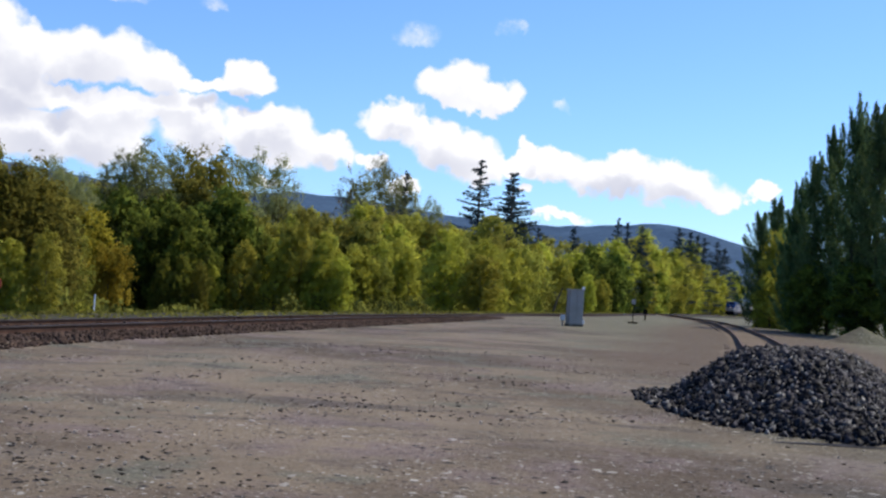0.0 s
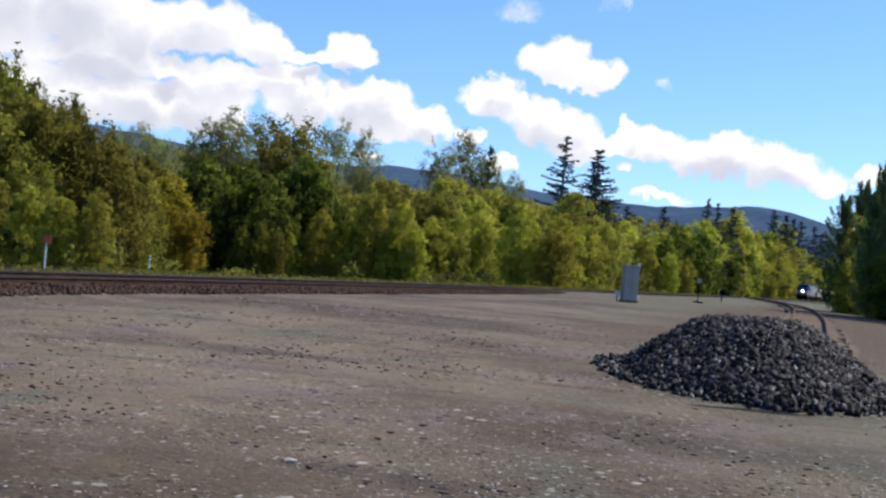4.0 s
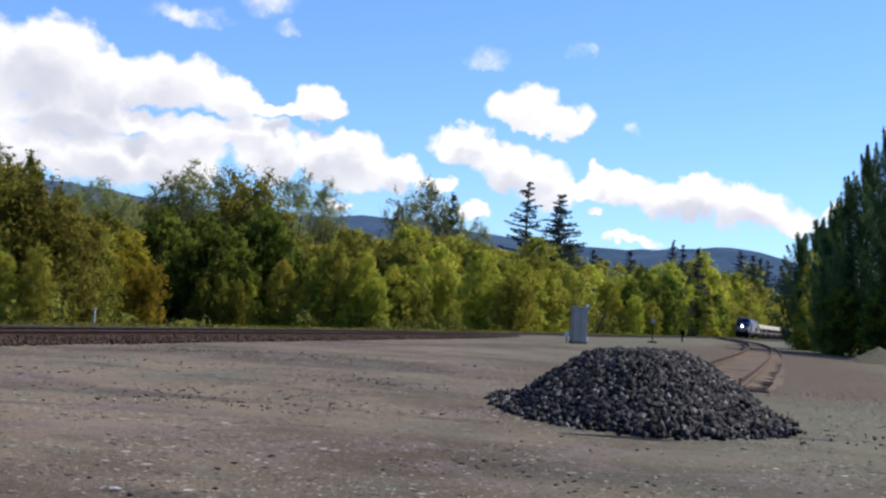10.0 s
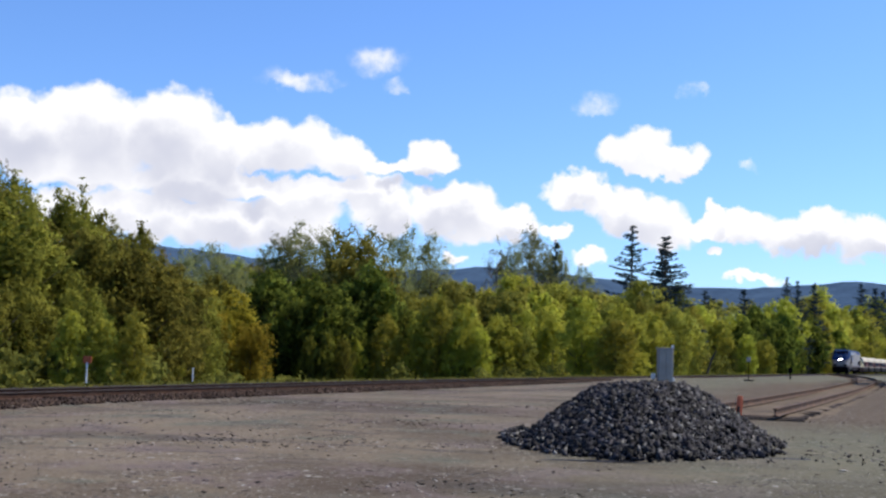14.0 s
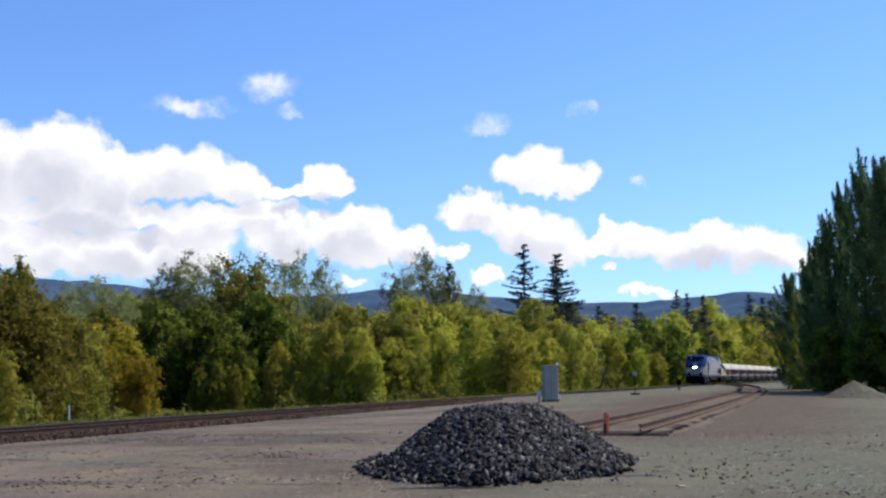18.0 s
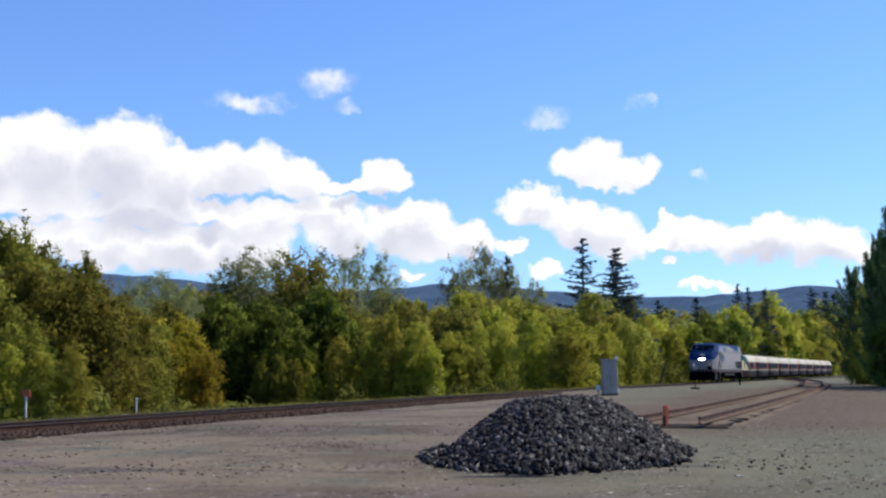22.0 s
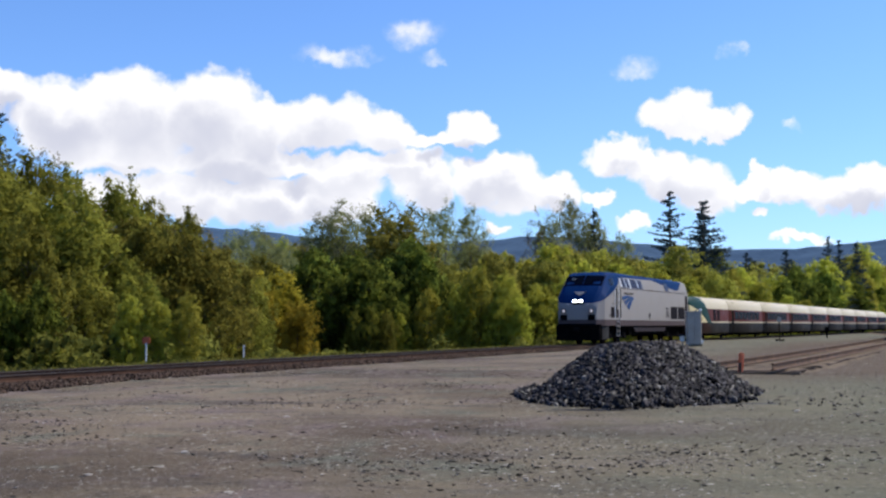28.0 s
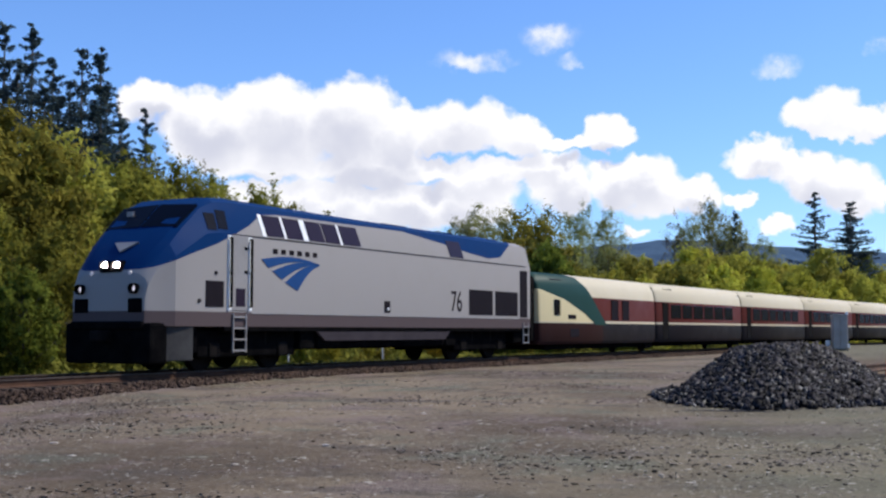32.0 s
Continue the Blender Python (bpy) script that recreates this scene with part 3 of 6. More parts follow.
def bed_stones():
    rng = np.random.RandomState(8)
    pick = MAIN[(MAIN[:, 1] > 8) & (MAIN[:, 1] < 75)]
    d, nrm = along(pick)
    n = 12000
    i = rng.randint(0, len(pick), n)
    side = np.where(rng.rand(n) < 0.8, rng.uniform(-2.35, -1.1, n), rng.uniform(-1.3, 1.3, n))
    p = pick[i] + nrm[i] * side[:, None] + d[i] * rng.uniform(-0.5, 0.5, n)[:, None]
    low = ground_z(p[:, 0], p[:, 1])
    f = np.clip((2.1 - np.abs(side)) / 0.75, 0, 1)
    z = low + f * np.maximum(RAIL_Z - 0.25 - low, 0) + 0.012
    loose_stones("ballast_stones", np.c_[p, z], rng.uniform(0.022, 0.06, n), BALLAST, 9, "loose rusty brown ballast stones along the track shoulder", "ballast")


bed_stones()

# ---------------------------------------------------------------- the heap of crushed stone
HEAP = (-0.72, 20.3)


def heap_height(dx, dy):
    """A flat-topped heap, wider across than deep, with slumped feet."""
    a = np.arctan2(dy, dx)
    wob = 1 + 0.06 * np.sin(3 * a + 1.0) + 0.04 * np.sin(7 * a)
    r = np.hypot(dx / np.where(dx < 0, 1.86, 1.93), dy / np.where(dy < 0, 3.2, 2.0)) / wob
    h = 0.98 * np.clip((1.0 - r) / 0.72, 0, 1)
    top = 0.80 + 0.05 * np.sin(2.1 * dx + 0.6) - 0.03 * dx
    k = 0.16
    m = np.clip(0.5 + 0.5 * (top - h) / k, 0, 1)
    return np.maximum(top * (1 - m) + h * m - k * m * (1 - m), 0)


def build_heap():
    rng = np.random.RandomState(21)
    n = 30000
    dx, dy = rng.uniform(-2.6, 2.6, n), rng.uniform(-4.0, 2.4, n)
    h = heap_height(dx, dy)
    keep = (h > 0.015) | (rng.rand(n) < 0.12 * (np.hypot(dx / 2.25, dy / 3.6) < 1))
    dx, dy, h = dx[keep], dy[keep], np.maximum(h[keep], 0)
    gz = ground_z(HEAP[0] + dx, HEAP[1] + dy)
    size = rng.uniform(0.020, 0.054, len(dx)) * rng.choice([1, 1, 1.3], len(dx))
    pts = np.c_[HEAP[0] + dx, HEAP[1] + dy, gz + h + rng.uniform(-0.03, 0.035, len(dx))]
    # a few that rolled away to the east and south
    m = 120
    ex, ey = HEAP[0] + 1.2 + 2.6 * rng.rand(m) ** 1.6, HEAP[1] - 3.4 + 5.0 * rng.rand(m)
    pts = np.r_[pts, np.c_[ex, ey, ground_z(ex, ey) + 0.01]]
    size = np.r_[size, rng.uniform(0.010, 0.026, m)]
    ob = thing("stone_heap", Matrix(), "heap of dark crushed basalt stones on the gravel", "stone heap")
    # paler stones mixed in; their colour also stands in for sunlit facets
    grey = rng.rand(len(pts)) < 0.17
    for name, pick, mat, k in (("stone_mantle", ~grey, BASALT, 1.0), ("grey_stone_mantle", grey, GREY_STONE, 0.85)):
        skin = loose_stones(name, pts[pick], size[pick] * k, mat, 22 + int(10 * k), "", "")
        skin.parent = ob
        tagged(skin, kind="stuff")
    # the larger stones of the near slope, each a piece of its own
    shapes = []
    for k in range(8):
        one = loose_stones("stone", np.zeros((1, 3)), np.array([1.0]), BASALT if k < 7 else GREY_STONE, 60 + k, "", "")
        shapes.append(one.data)
        bpy.data.objects.remove(one)
    made = 0
    while made < 290:
        x, y = rng.uniform(-1.9, 1.9), rng.uniform(-3.1, -0.4)
        h = float(heap_height(np.array(x), np.array(y)))
        if h < 0.05:
            continue
        stone = new("stone", shapes[rng.randint(8)])
        stone.parent = ob
        s = rng.uniform(0.038, 0.062)
        at = (HEAP[0] + x, HEAP[1] + y)
        stone.matrix_basis = pose(at[0], at[1], float(ground_z(*at)) + h + 0.02, rng.uniform(0, 360), rng.uniform(0, 360), 0) @ Matrix.Scale(s, 4)
        made += 1
    # packed core below the loose skin
    bm = bmesh.new()
    m = 40
    grid = {}
    for i in range(m + 1):
        for j in range(m + 1):
            x, y = -2.3 + 4.6 * i / m, -3.7 + 6.0 * j / m
            h = float(heap_height(np.array(x), np.array(y)))
            grid[i, j] = bm.verts.new((HEAP[0] + x, HEAP[1] + y, float(ground_z(HEAP[0] + x, HEAP[1] + y)) + h - 0.03))
    for i in range(m):
        for j in range(m):
            bm.faces.new((grid[i, j], grid[i + 1, j], grid[i + 1, j + 1], grid[i, j + 1]))
    part("packed_core", bm, BASALT, ob)


build_heap()


def far_heap():
    """A second, grey heap under the eastern trees."""
    rng = np.random.RandomState(5)
    bm = bmesh.new()
    c = (17.9, 70.8)
    rings, seg = 9, 28
    top = bm.verts.new((c[0], c[1], 0.46 + 0.98))
    last = None
    for k in range(1, rings + 1):
        r = k / rings
        ring = []
        for s in range(seg):
            a = 6.2832 * s / seg
            w = 1 + 0.1 * math.sin(3 * a + 2) + rng.uniform(-0.03, 0.03)
            ring.append(bm.verts.new((c[0] + 2.25 * r * w * math.cos(a), c[1] + 1.65 * r * w * math.sin(a), 0.40 + 1.02 * (1 - r) ** 1.15 + rng.uniform(-0.05, 0.05))))
        for s in range(seg):
            if last is None:
                bm.faces.new((top, ring[s], ring[(s + 1) % seg]))
            else:
                bm.faces.new((last[s], ring[s], ring[(s + 1) % seg], last[(s + 1) % seg]))
        last = ring
    tagged(part("gravel_mound", bm, GRAVEL, smooth=True), "low grey mound of fine gravel beneath tall trees", "gravel mound")


far_heap()


# ---------------------------------------------------------------- small line-side things
def build_cabinet():
    x, y = 0.52, 61.5
    box = thing("signal_cabinet", pose(x, y, float(ground_z(x, y)) - 0.02, 0, 0, 10), "grey steel signal cabinet on a concrete base beside the track", "signal cabinet")
    part("base", block(bmesh.new(), -0.39, 0.39, -0.34, 0.34, 0.0, 0.13, 0.02), GRAVEL, box, "grey concrete base")
    part("body", block(bmesh.new(), -0.35, 0.35, -0.30, 0.30, 0.12, 1.78, 0.02), STEEL_GREY, box)
    for s in (-1, 1):
        door = part("door", block(bmesh.new(), min(0.012 * s, 0.325 * s), max(0.012 * s, 0.325 * s), -0.325, -0.295, 0.22, 1.70, 0.008), STEEL_GREY, box)
        part("handle", block(bmesh.new(), 0.06 * s - 0.013, 0.06 * s + 0.013, -0.35, -0.32, 0.90, 1.04, 0.008), STEEL_GREY, door)
        part("vent", block(bmesh.new(), 0.17 * s - 0.09, 0.17 * s + 0.09, -0.332, -0.32, 1.50, 1.61), STEEL_GREY, door)
    part("roof", block(bmesh.new(), -0.39, 0.39, -0.35, 0.35, 1.77, 1.84, 0.03), STEEL_GREY, box)
    part("conduit", tube(bmesh.new(), (0.40, 0, 0.0), (0.40, 0, 1.85), 0.035), STEEL_GREY, box)
    part("lamp", block(bmesh.new(), 0.33, 0.45, -0.06, 0.06, 1.84, 1.98, 0.03), WHITE, box, "small white lamp on the conduit")
    part("meter", block(bmesh.new(), 0.35, 0.50, -0.12, 0.08, 0.16, 0.36, 0.02), WHITE, box, "small pale box low on the side")
    # small white junction box on a post by the cabinet
    j = thing("junction_box", pose(x - 0.56, y + 0.1, float(ground_z(x - 0.56, y + 0.1)) - 0.02), "small white junction box on a short post", "junction box")
    part("post", tube(bmesh.new(), (0, 0, 0), (0, 0, 0.30), 0.04), STEEL_GREY, j)
    part("case", block(bmesh.new(), -0.11, 0.11, -0.08, 0.08, 0.28, 0.56, 0.02), WHITE, j)
    # leaning dead trunk at the edge of the woods
    p = thing("dead_trunk", pose(7.9, 151.0, 0.4), "dark leaning dead trunk at the edge of the woods", "tree trunk")
    bm = tube(bmesh.new(), (-0.3, 0, 0), (0.15, 0, 1.6), 0.15, 0.12)
    tube(bm, (0.15, 0, 1.6), (0.75, 0, 3.0), 0.12, 0.07)
    part("stem", bm, BARK, p)
    part("branch", tube(bmesh.new(), (0.15, 0, 1.6), (-0.25, 0.1, 2.5), 0.07, 0.03), BARK, p)


build_cabinet()


def marker_post(x, y, h, label, head=True):
    post = thing("marker_post", pose(x, y, float(ground_z(x, y)) - 0.02, 0, 0, 12), label, "marker post")
    part("post", tube(bmesh.new(), (0, 0, 0), (0, 0, h), 0.032), WHITE, post)
    if head:
        part("reflector", block(bmesh.new(), -0.15, 0.15, -0.02, 0.02, h - 0.05, h + 0.22, 0.04), RED, post, "faded red reflector plate")
    else:
        part("cap", tube(bmesh.new(), (0, 0, h), (0, 0, h + 0.06), 0.045), WHITE, post)
    return post


marker_post(-20.0, 40.3, 0.97, "white line-side post with a faded red reflector")
marker_post(-19.5, 49.2, 0.88, "short white line-side post among the shrubs", False)


def switch_stand(x, y):
    s = thing("switch_stand", pose(x, y, float(ground_z(x, y)) - 0.02), "dark track-side target stand on a thin pole", "switch stand")
    part("base", block(bmesh.new(), -0.28, 0.28, -0.2, 0.2, 0, 0.12, 0.02), BLACK, s)
    part("pole", tube(bmesh.new(), (0, 0, 0.08), (0, 0, 1.45), 0.03), BLACK, s)
    part("target", block(bmesh.new(), -0.13, 0.13, -0.03, 0.03, 1.25, 1.55, 0.03), STEEL_GREY, s, "pale weathered target plate")


switch_stand(6.14, 78.8)


def dwarf_post(x, y):
    d = thing("dwarf_post", pose(x, y, 0.42), "short dark track-side post between the rails", "post")
    part("post", tube(bmesh.new(), (0, 0, 0), (0, 0, 0.75), 0.07), BLACK, d)
    part("head", block(bmesh.new(), -0.2, 0.2, -0.14, 0.14, 0.65, 1.1, 0.04), BLACK, d)


dwarf_post(13.34, 116.9)


def stub_flag():
    f = thing("stop_marker", pose(1.45, 28.4, 0.44, 0, 0, 15), "orange-red stop marker at the end of the siding", "track marker")
    part("stake", tube(bmesh.new(), (0, 0, 0), (0, 0, 0.30), 0.03), TIMBER, f)
    part("plate", block(bmesh.new(), -0.065, 0.065, -0.03, 0.03, 0.06, 0.55, 0.045, pose(0, 0, 0, -10, 8, 0)), RED, f)


stub_flag()


# ---------------------------------------------------------------- trees
def branch_mesh(rng, h, spread, limbs, base_r, droop=0.0):
    """Trunk with tapering limbs."""
    bm = bmesh.new()
    p, r = Vector((0, 0, -0.15)), base_r
    steps = 6
    lean = Vector((rng.uniform(-0.06, 0.06), rng.uniform(-0.06, 0.06), 1))
    trunk = [p.copy()]
    for i in range(steps):
        q = p + lean * (h * 0.82 / steps) + Vector((rng.uniform(-1, 1), rng.uniform(-1, 1), 0)) * h * 0.012
        r2 = base_r * (1 - 0.86 * (i + 1) / steps)
        tube(bm, p, q, r, r2, 7, i in (0, steps - 1))
        p, r = q, r2
        trunk.append(p.copy())
    tips = []
    for i in range(limbs):
        f = rng.uniform(0.18, 0.92)
        k = f * steps
        a = trunk[int(k)].lerp(trunk[min(int(k) + 1, steps)], k % 1)
        ang = i * 2.4 + rng.uniform(-0.5, 0.5)
        ln = spread * (0.55 + 0.45 * math.sin(math.pi * min(1, f + 0.12))) * rng.uniform(0.7, 1.0)
        m = a + Vector((math.cos(ang), math.sin(ang), 0.55 - droop)) * ln * 0.55
        b = m + Vector((math.cos(ang + 0.3), math.sin(ang + 0.3), 0.8 - droop)) * ln * 0.5
        tr = base_r * 0.36 * (1 - 0.6 * f)
        tube(bm, a, m, tr, tr * 0.6, 5, False)
        tube(bm, m, b, tr * 0.6, tr * 0.15, 5, False)
        for e in range(2):
            c = m + Vector((rng.uniform(-1, 1), rng.uniform(-1, 1), rng.uniform(0.2, 0.9))) * ln * 0.4
            tube(bm, m, c, tr * 0.4, tr * 0.1, 4, False)
            tips.append(c)
        tips += [b, m.lerp(b, 0.5)]
    return bm, tips


def leaves(rng, centres, radii, per, size, out=None, long=0.55, squash=0.85, up=0.35):
    """Small pointed leaf sprays round tuft centres, facing mostly outward and up."""
    n = len(centres) * per
    c = np.repeat(centres, per, 0)
    rad = np.repeat(radii, per)
    way = rng.normal(size=(n, 3))
    pos = c + way * (rad * 0.5)[:, None] * np.array([1, 1, squash])
    nor = way * 0.6 + rng.normal(size=(n, 3)) * 0.55 + np.array([0, 0, up])
    if out is not None:
        nor += np.repeat(out, per, 0)
    nor /= np.linalg.norm(nor, axis=1)[:, None]
    u = np.cross(nor, rng.normal(size=(n, 3)))
    u /= np.linalg.norm(u, axis=1)[:, None]
    v = np.cross(nor, u)
    s = (size * rng.uniform(0.5, 1.35, n))[:, None]
    u, v = u * s, v * s * long
    return np.stack([pos - u - v, pos - u * 0.8 + v, pos + u], 1)


def broadleaf(name, seed, h, w, mat, label, lobes=15, tufts=26, per=30, leaf=0.12, low=0.1, gaps=0.0, tall=1.5, twigs=0):
    """A broadleaf tree: plume-like leafy masses of many tufts round the limbs, with gaps between them."""
    rng = np.random.RandomState(seed)
    tree = thing(name, Matrix(), label, "tree")
    bm, tips = branch_mesh(random.Random(seed), h, w * 0.5, 15, 0.013 * h + 0.04)
    for _ in range(twigs):
        t = tips[rng.randint(len(tips))]
        t = Vector(t) + Vector((rng.normal() * 0.03, rng.normal() * 0.03, rng.normal() * 0.05)) * w
        e = t + Vector((rng.normal() * 0.09, rng.normal() * 0.09, rng.uniform(0.08, 0.24))) * w
        tube(bm, t, e, 0.0013 * h, 0.005, 3, False)
    part("trunk", bm, BARK, tree, "grey-brown trunk and limbs", True)
    cs, rs, ns = [], [], []
    for i in range(lobes):
        f = (i + rng.uniform(0.2, 0.8)) / lobes
        a = i * 2.4 + rng.uniform(-0.4, 0.4)
        prof = math.sin(math.pi * (0.16 + 0.74 * f)) ** 0.8
        lr = w * rng.uniform(0.13, 0.21) * (0.65 + 0.45 * prof)
        d = max(0.0, w * 0.5 * prof - lr) * rng.uniform(0.65, 1.12)
        cz = h * (low + (0.93 - low) * f)
        c = np.array([d * math.cos(a), d * math.sin(a), max(min(cz, h - lr * tall * 0.8), lr * 0.6)])
        for _ in range(tufts):
            if rng.rand() < gaps:
                continue
            q = rng.normal(size=3)
            q[2] = q[2] * 0.9 + 0.25
            q /= np.linalg.norm(q)
            reach = rng.uniform(0.45, 1.0) ** 0.5 * rng.choice([1.0, 1.0, 1.22])
            cs.append(c + q * np.array([lr, lr, lr * tall]) * reach)
            rs.append(lr * rng.uniform(0.26, 0.46))
            ns.append(q)
    crown = leaves(rng, np.array(cs), np.array(rs), per, leaf, np.array(ns) * 0.9)
    quads("crown", crown, mat, tree)
    return tree


def poplar(name, seed, h, w, label):
    """A tall cottonwood: many steep leafy shoots that end in points above a ragged outline."""
    rng = np.random.RandomState(seed)
    tree = thing(name, Matrix(), label, "tree")
    bm = tube(bmesh.new(), (0, 0, -0.2), (0, 0, h * 0.9), 0.013 * h + 0.05, 0.03, 8)
    cs, rs, ns = [], [], []
    shoots = 88
    for i in range(shoots):
        f = (i + 0.5) / shoots
        z0 = h * (0.0 + 0.83 * f)
        a = i * 2.4 + rng.uniform(-0.5, 0.5)
        reach = w * 0.5 * (0.55 + 0.45 * math.sin(math.pi * min(1, 0.25 + f * 0.8))) * rng.uniform(0.45, 1.2) * (1 - 0.55 * f ** 3)
        rise = h * rng.uniform(0.09, 0.17)
        way = np.array([math.cos(a), math.sin(a), 0.0])
        tube(bm, (0, 0, z0), tuple(np.array([0, 0, z0 + rise * 0.4]) + way * reach * 0.8), 0.05, 0.015, 4, False)
        for s in np.linspace(0.25, 1.0, 9):
            p = np.array([0, 0, z0]) + way * reach * s ** 0.7 + np.array([0, 0, rise * s ** 1.3])
            cs.append(p)
            rs.append(w * 0.088 * (1.12 - s) + 0.08)
            ns.append(way * 0.6)
    part("trunk", bm, BARK, tree, "dark trunk with steep limbs", True)
    quads("crown", leaves(rng, np.array(cs), np.array(rs), 38, 0.120, np.array(ns), 0.5, 1.5), LEAF_POPLAR, tree)
    return tree


def conifer(name, seed, h, w, label, bare=0.10):
    """A fir: whorls of flat drooping boughs on a straight trunk, ragged and open."""
    rng = np.random.RandomState(seed)
    tree = thing(name, Matrix(), label, "tree")
    bm = tube(bmesh.new(), (0, 0, -0.2), (0, 0, h * 0.985), 0.012 * h + 0.05, 0.02, 8)
    cs, rs = [], []
    z = h * bare
    while z < h * 0.985:
        f = (z / h - bare) / (1 - bare)
        reach = w * 0.5 * min(1.0, 1.3 * (1 - f) ** 0.9) * rng.uniform(0.7, 1.15) + 0.12
        for k in range(rng.randint(4, 8)):
            a = rng.uniform(0, 6.283)
            ln = reach * rng.uniform(0.55, 1.12)
            d = np.array([math.cos(a), math.sin(a), rng.uniform(0.12, 0.34) - 0.50 * (1 - f)])
            z1 = min(z + h * rng.uniform(-0.03, 0.03), h * 0.98)
            sidew = np.array([-math.sin(a), math.cos(a), 0.0])
            tube(bm, (0, 0, z1), tuple(np.array([0, 0, z1]) + d * ln), 0.02 + 0.012 * ln, 0.008, 3, False)
            for s in np.linspace(0.15, 1.0, max(3, int(ln / 0.28))):
                for q in (-1, 0, 1):
                    fan = q * 0.26 * ln * (1.05 - s)
                    cs.append(np.array([0, 0, z1]) + d * ln * s + sidew * fan + np.array([0, 0, 0.16 * ln * s * s - 0.05 * abs(q)]))
                    rs.append(0.10 + 0.05 * ln)
        z += h * rng.uniform(0.022, 0.036)
    part("trunk", bm, BARK, tree, "straight brown trunk with thin boughs", True)
    quads("crown", leaves(rng, np.array(cs), np.array(rs), 5, 0.13, None, 0.42, 0.45, 0.6), NEEDLE, tree)
    return tree


# kinds of tree, each built once; later copies are scaled
KINDS = {
    "olive": [broadleaf("broadleaf_tree", 31 + i, 7.0, 5.6, LEAF_OLIVE, "olive-green broadleaf tree in young spring leaf behind the track") for i in range(4)],
    "green": [broadleaf("broadleaf_tree", 41 + i, 7.0, 6.0, LEAF_GREEN, "dense dark-green broadleaf tree behind the track", 16, 24, 20, 0.17, tall=1.25) for i in range(3)],
    "lime": [broadleaf("broadleaf_tree", 51 + i, 7.0, 5.4, LEAF_LIME, "bright yellow-green broadleaf tree in new leaf", low=0.03, tall=1.8) for i in range(4)],
    "dim_olive": [broadleaf("broadleaf_tree", 111 + i, 7.0, 5.6, LEAF_OLIVE_DIM, "dense ochre-olive broadleaf tree beside the track, its leaf colour darkened for dimmer light", 16, 26, 30, low=0.03, tall=1.6) for i in range(4)],
    "rust": [broadleaf("broadleaf_tree", 61, 4.0, 4.6, LEAF_RUST, "low bronze-leaved shrubby tree beside the track", 13, 24, 30, 0.10, 0.05)],
    "haze": [broadleaf("broadleaf_tree", 71 + i, 14.0, 8.5, LEAF_HAZE, "tall thin-crowned tree with sparse budding leaves", 18, 20, 40, 0.105, 0.28, 0.15, 1.2, 90) for i in range(3)],
    "bare": [broadleaf("bare_tree", 81 + i, 16.0, 5.5, LEAF_TWIG, "nearly bare tree with thin upright branches", 12, 10, 12, 0.12, 0.3, 0.3, 1.4, 420) for i in range(2)],
    "poplar": [poplar("poplar_tree", 91 + i, 18.0, 7.5, "tall dense dark-green poplar beside the siding") for i in range(3)],
    "fir": [conifer("fir_tree", 101 + i, 20.0, 6.6, "tall dark fir with open drooping boughs") for i in range(3)],
    "far_olive": [broadleaf("broadleaf_tree", 131 + i, 7.0, 5.6, LEAF_OLIVE, "olive-green broadleaf tree deep in the woods", 14, 22, 20, 0.16) for i in range(2)],
    "far_lime": [broadleaf("broadleaf_tree", 141 + i, 7.0, 5.4, LEAF_LIME, "yellow-green broadleaf tree deep in the woods", 14, 22, 20, 0.16, 0.04, tall=1.8) for i in range(2)],
}
SIZE = {"olive": (7.0, 5.6), "green": (7.0, 6.0), "lime": (7.0, 5.4), "rust": (4.0, 4.6), "dim_olive": (7.0, 5.6), "haze": (14.0, 8.5), "bare": (16.0, 5.5), "poplar": (18.0, 7.5), "fir": (20.0, 6.6),
        "far_olive": (7.0, 5.6), "far_lime": (7.0, 5.4)}
USED = {}
tree_rng = random.Random(12)


def plant(kind, x, y, h, w, group):
    protos = KINDS[kind]
    i = USED.get(kind, 0)
    USED[kind] = i + 1
    H, W = SIZE[kind]
    low = float(ground_z(x, y)) - 0.1
    h += max(0.0, 0.4 - low)
    m = pose(x, y, low, 0, 0, tree_rng.uniform(0, 360)) @ Matrix.Diagonal((w / W, w / W, h / H, 1))
    if i < len(protos):
        protos[i].matrix_basis = m
        ob = protos[i]
    else:
        ob = copy_thing(protos[i % len(protos)], Matrix())
        ob.matrix_basis = m
    return tagged(ob, group=group)


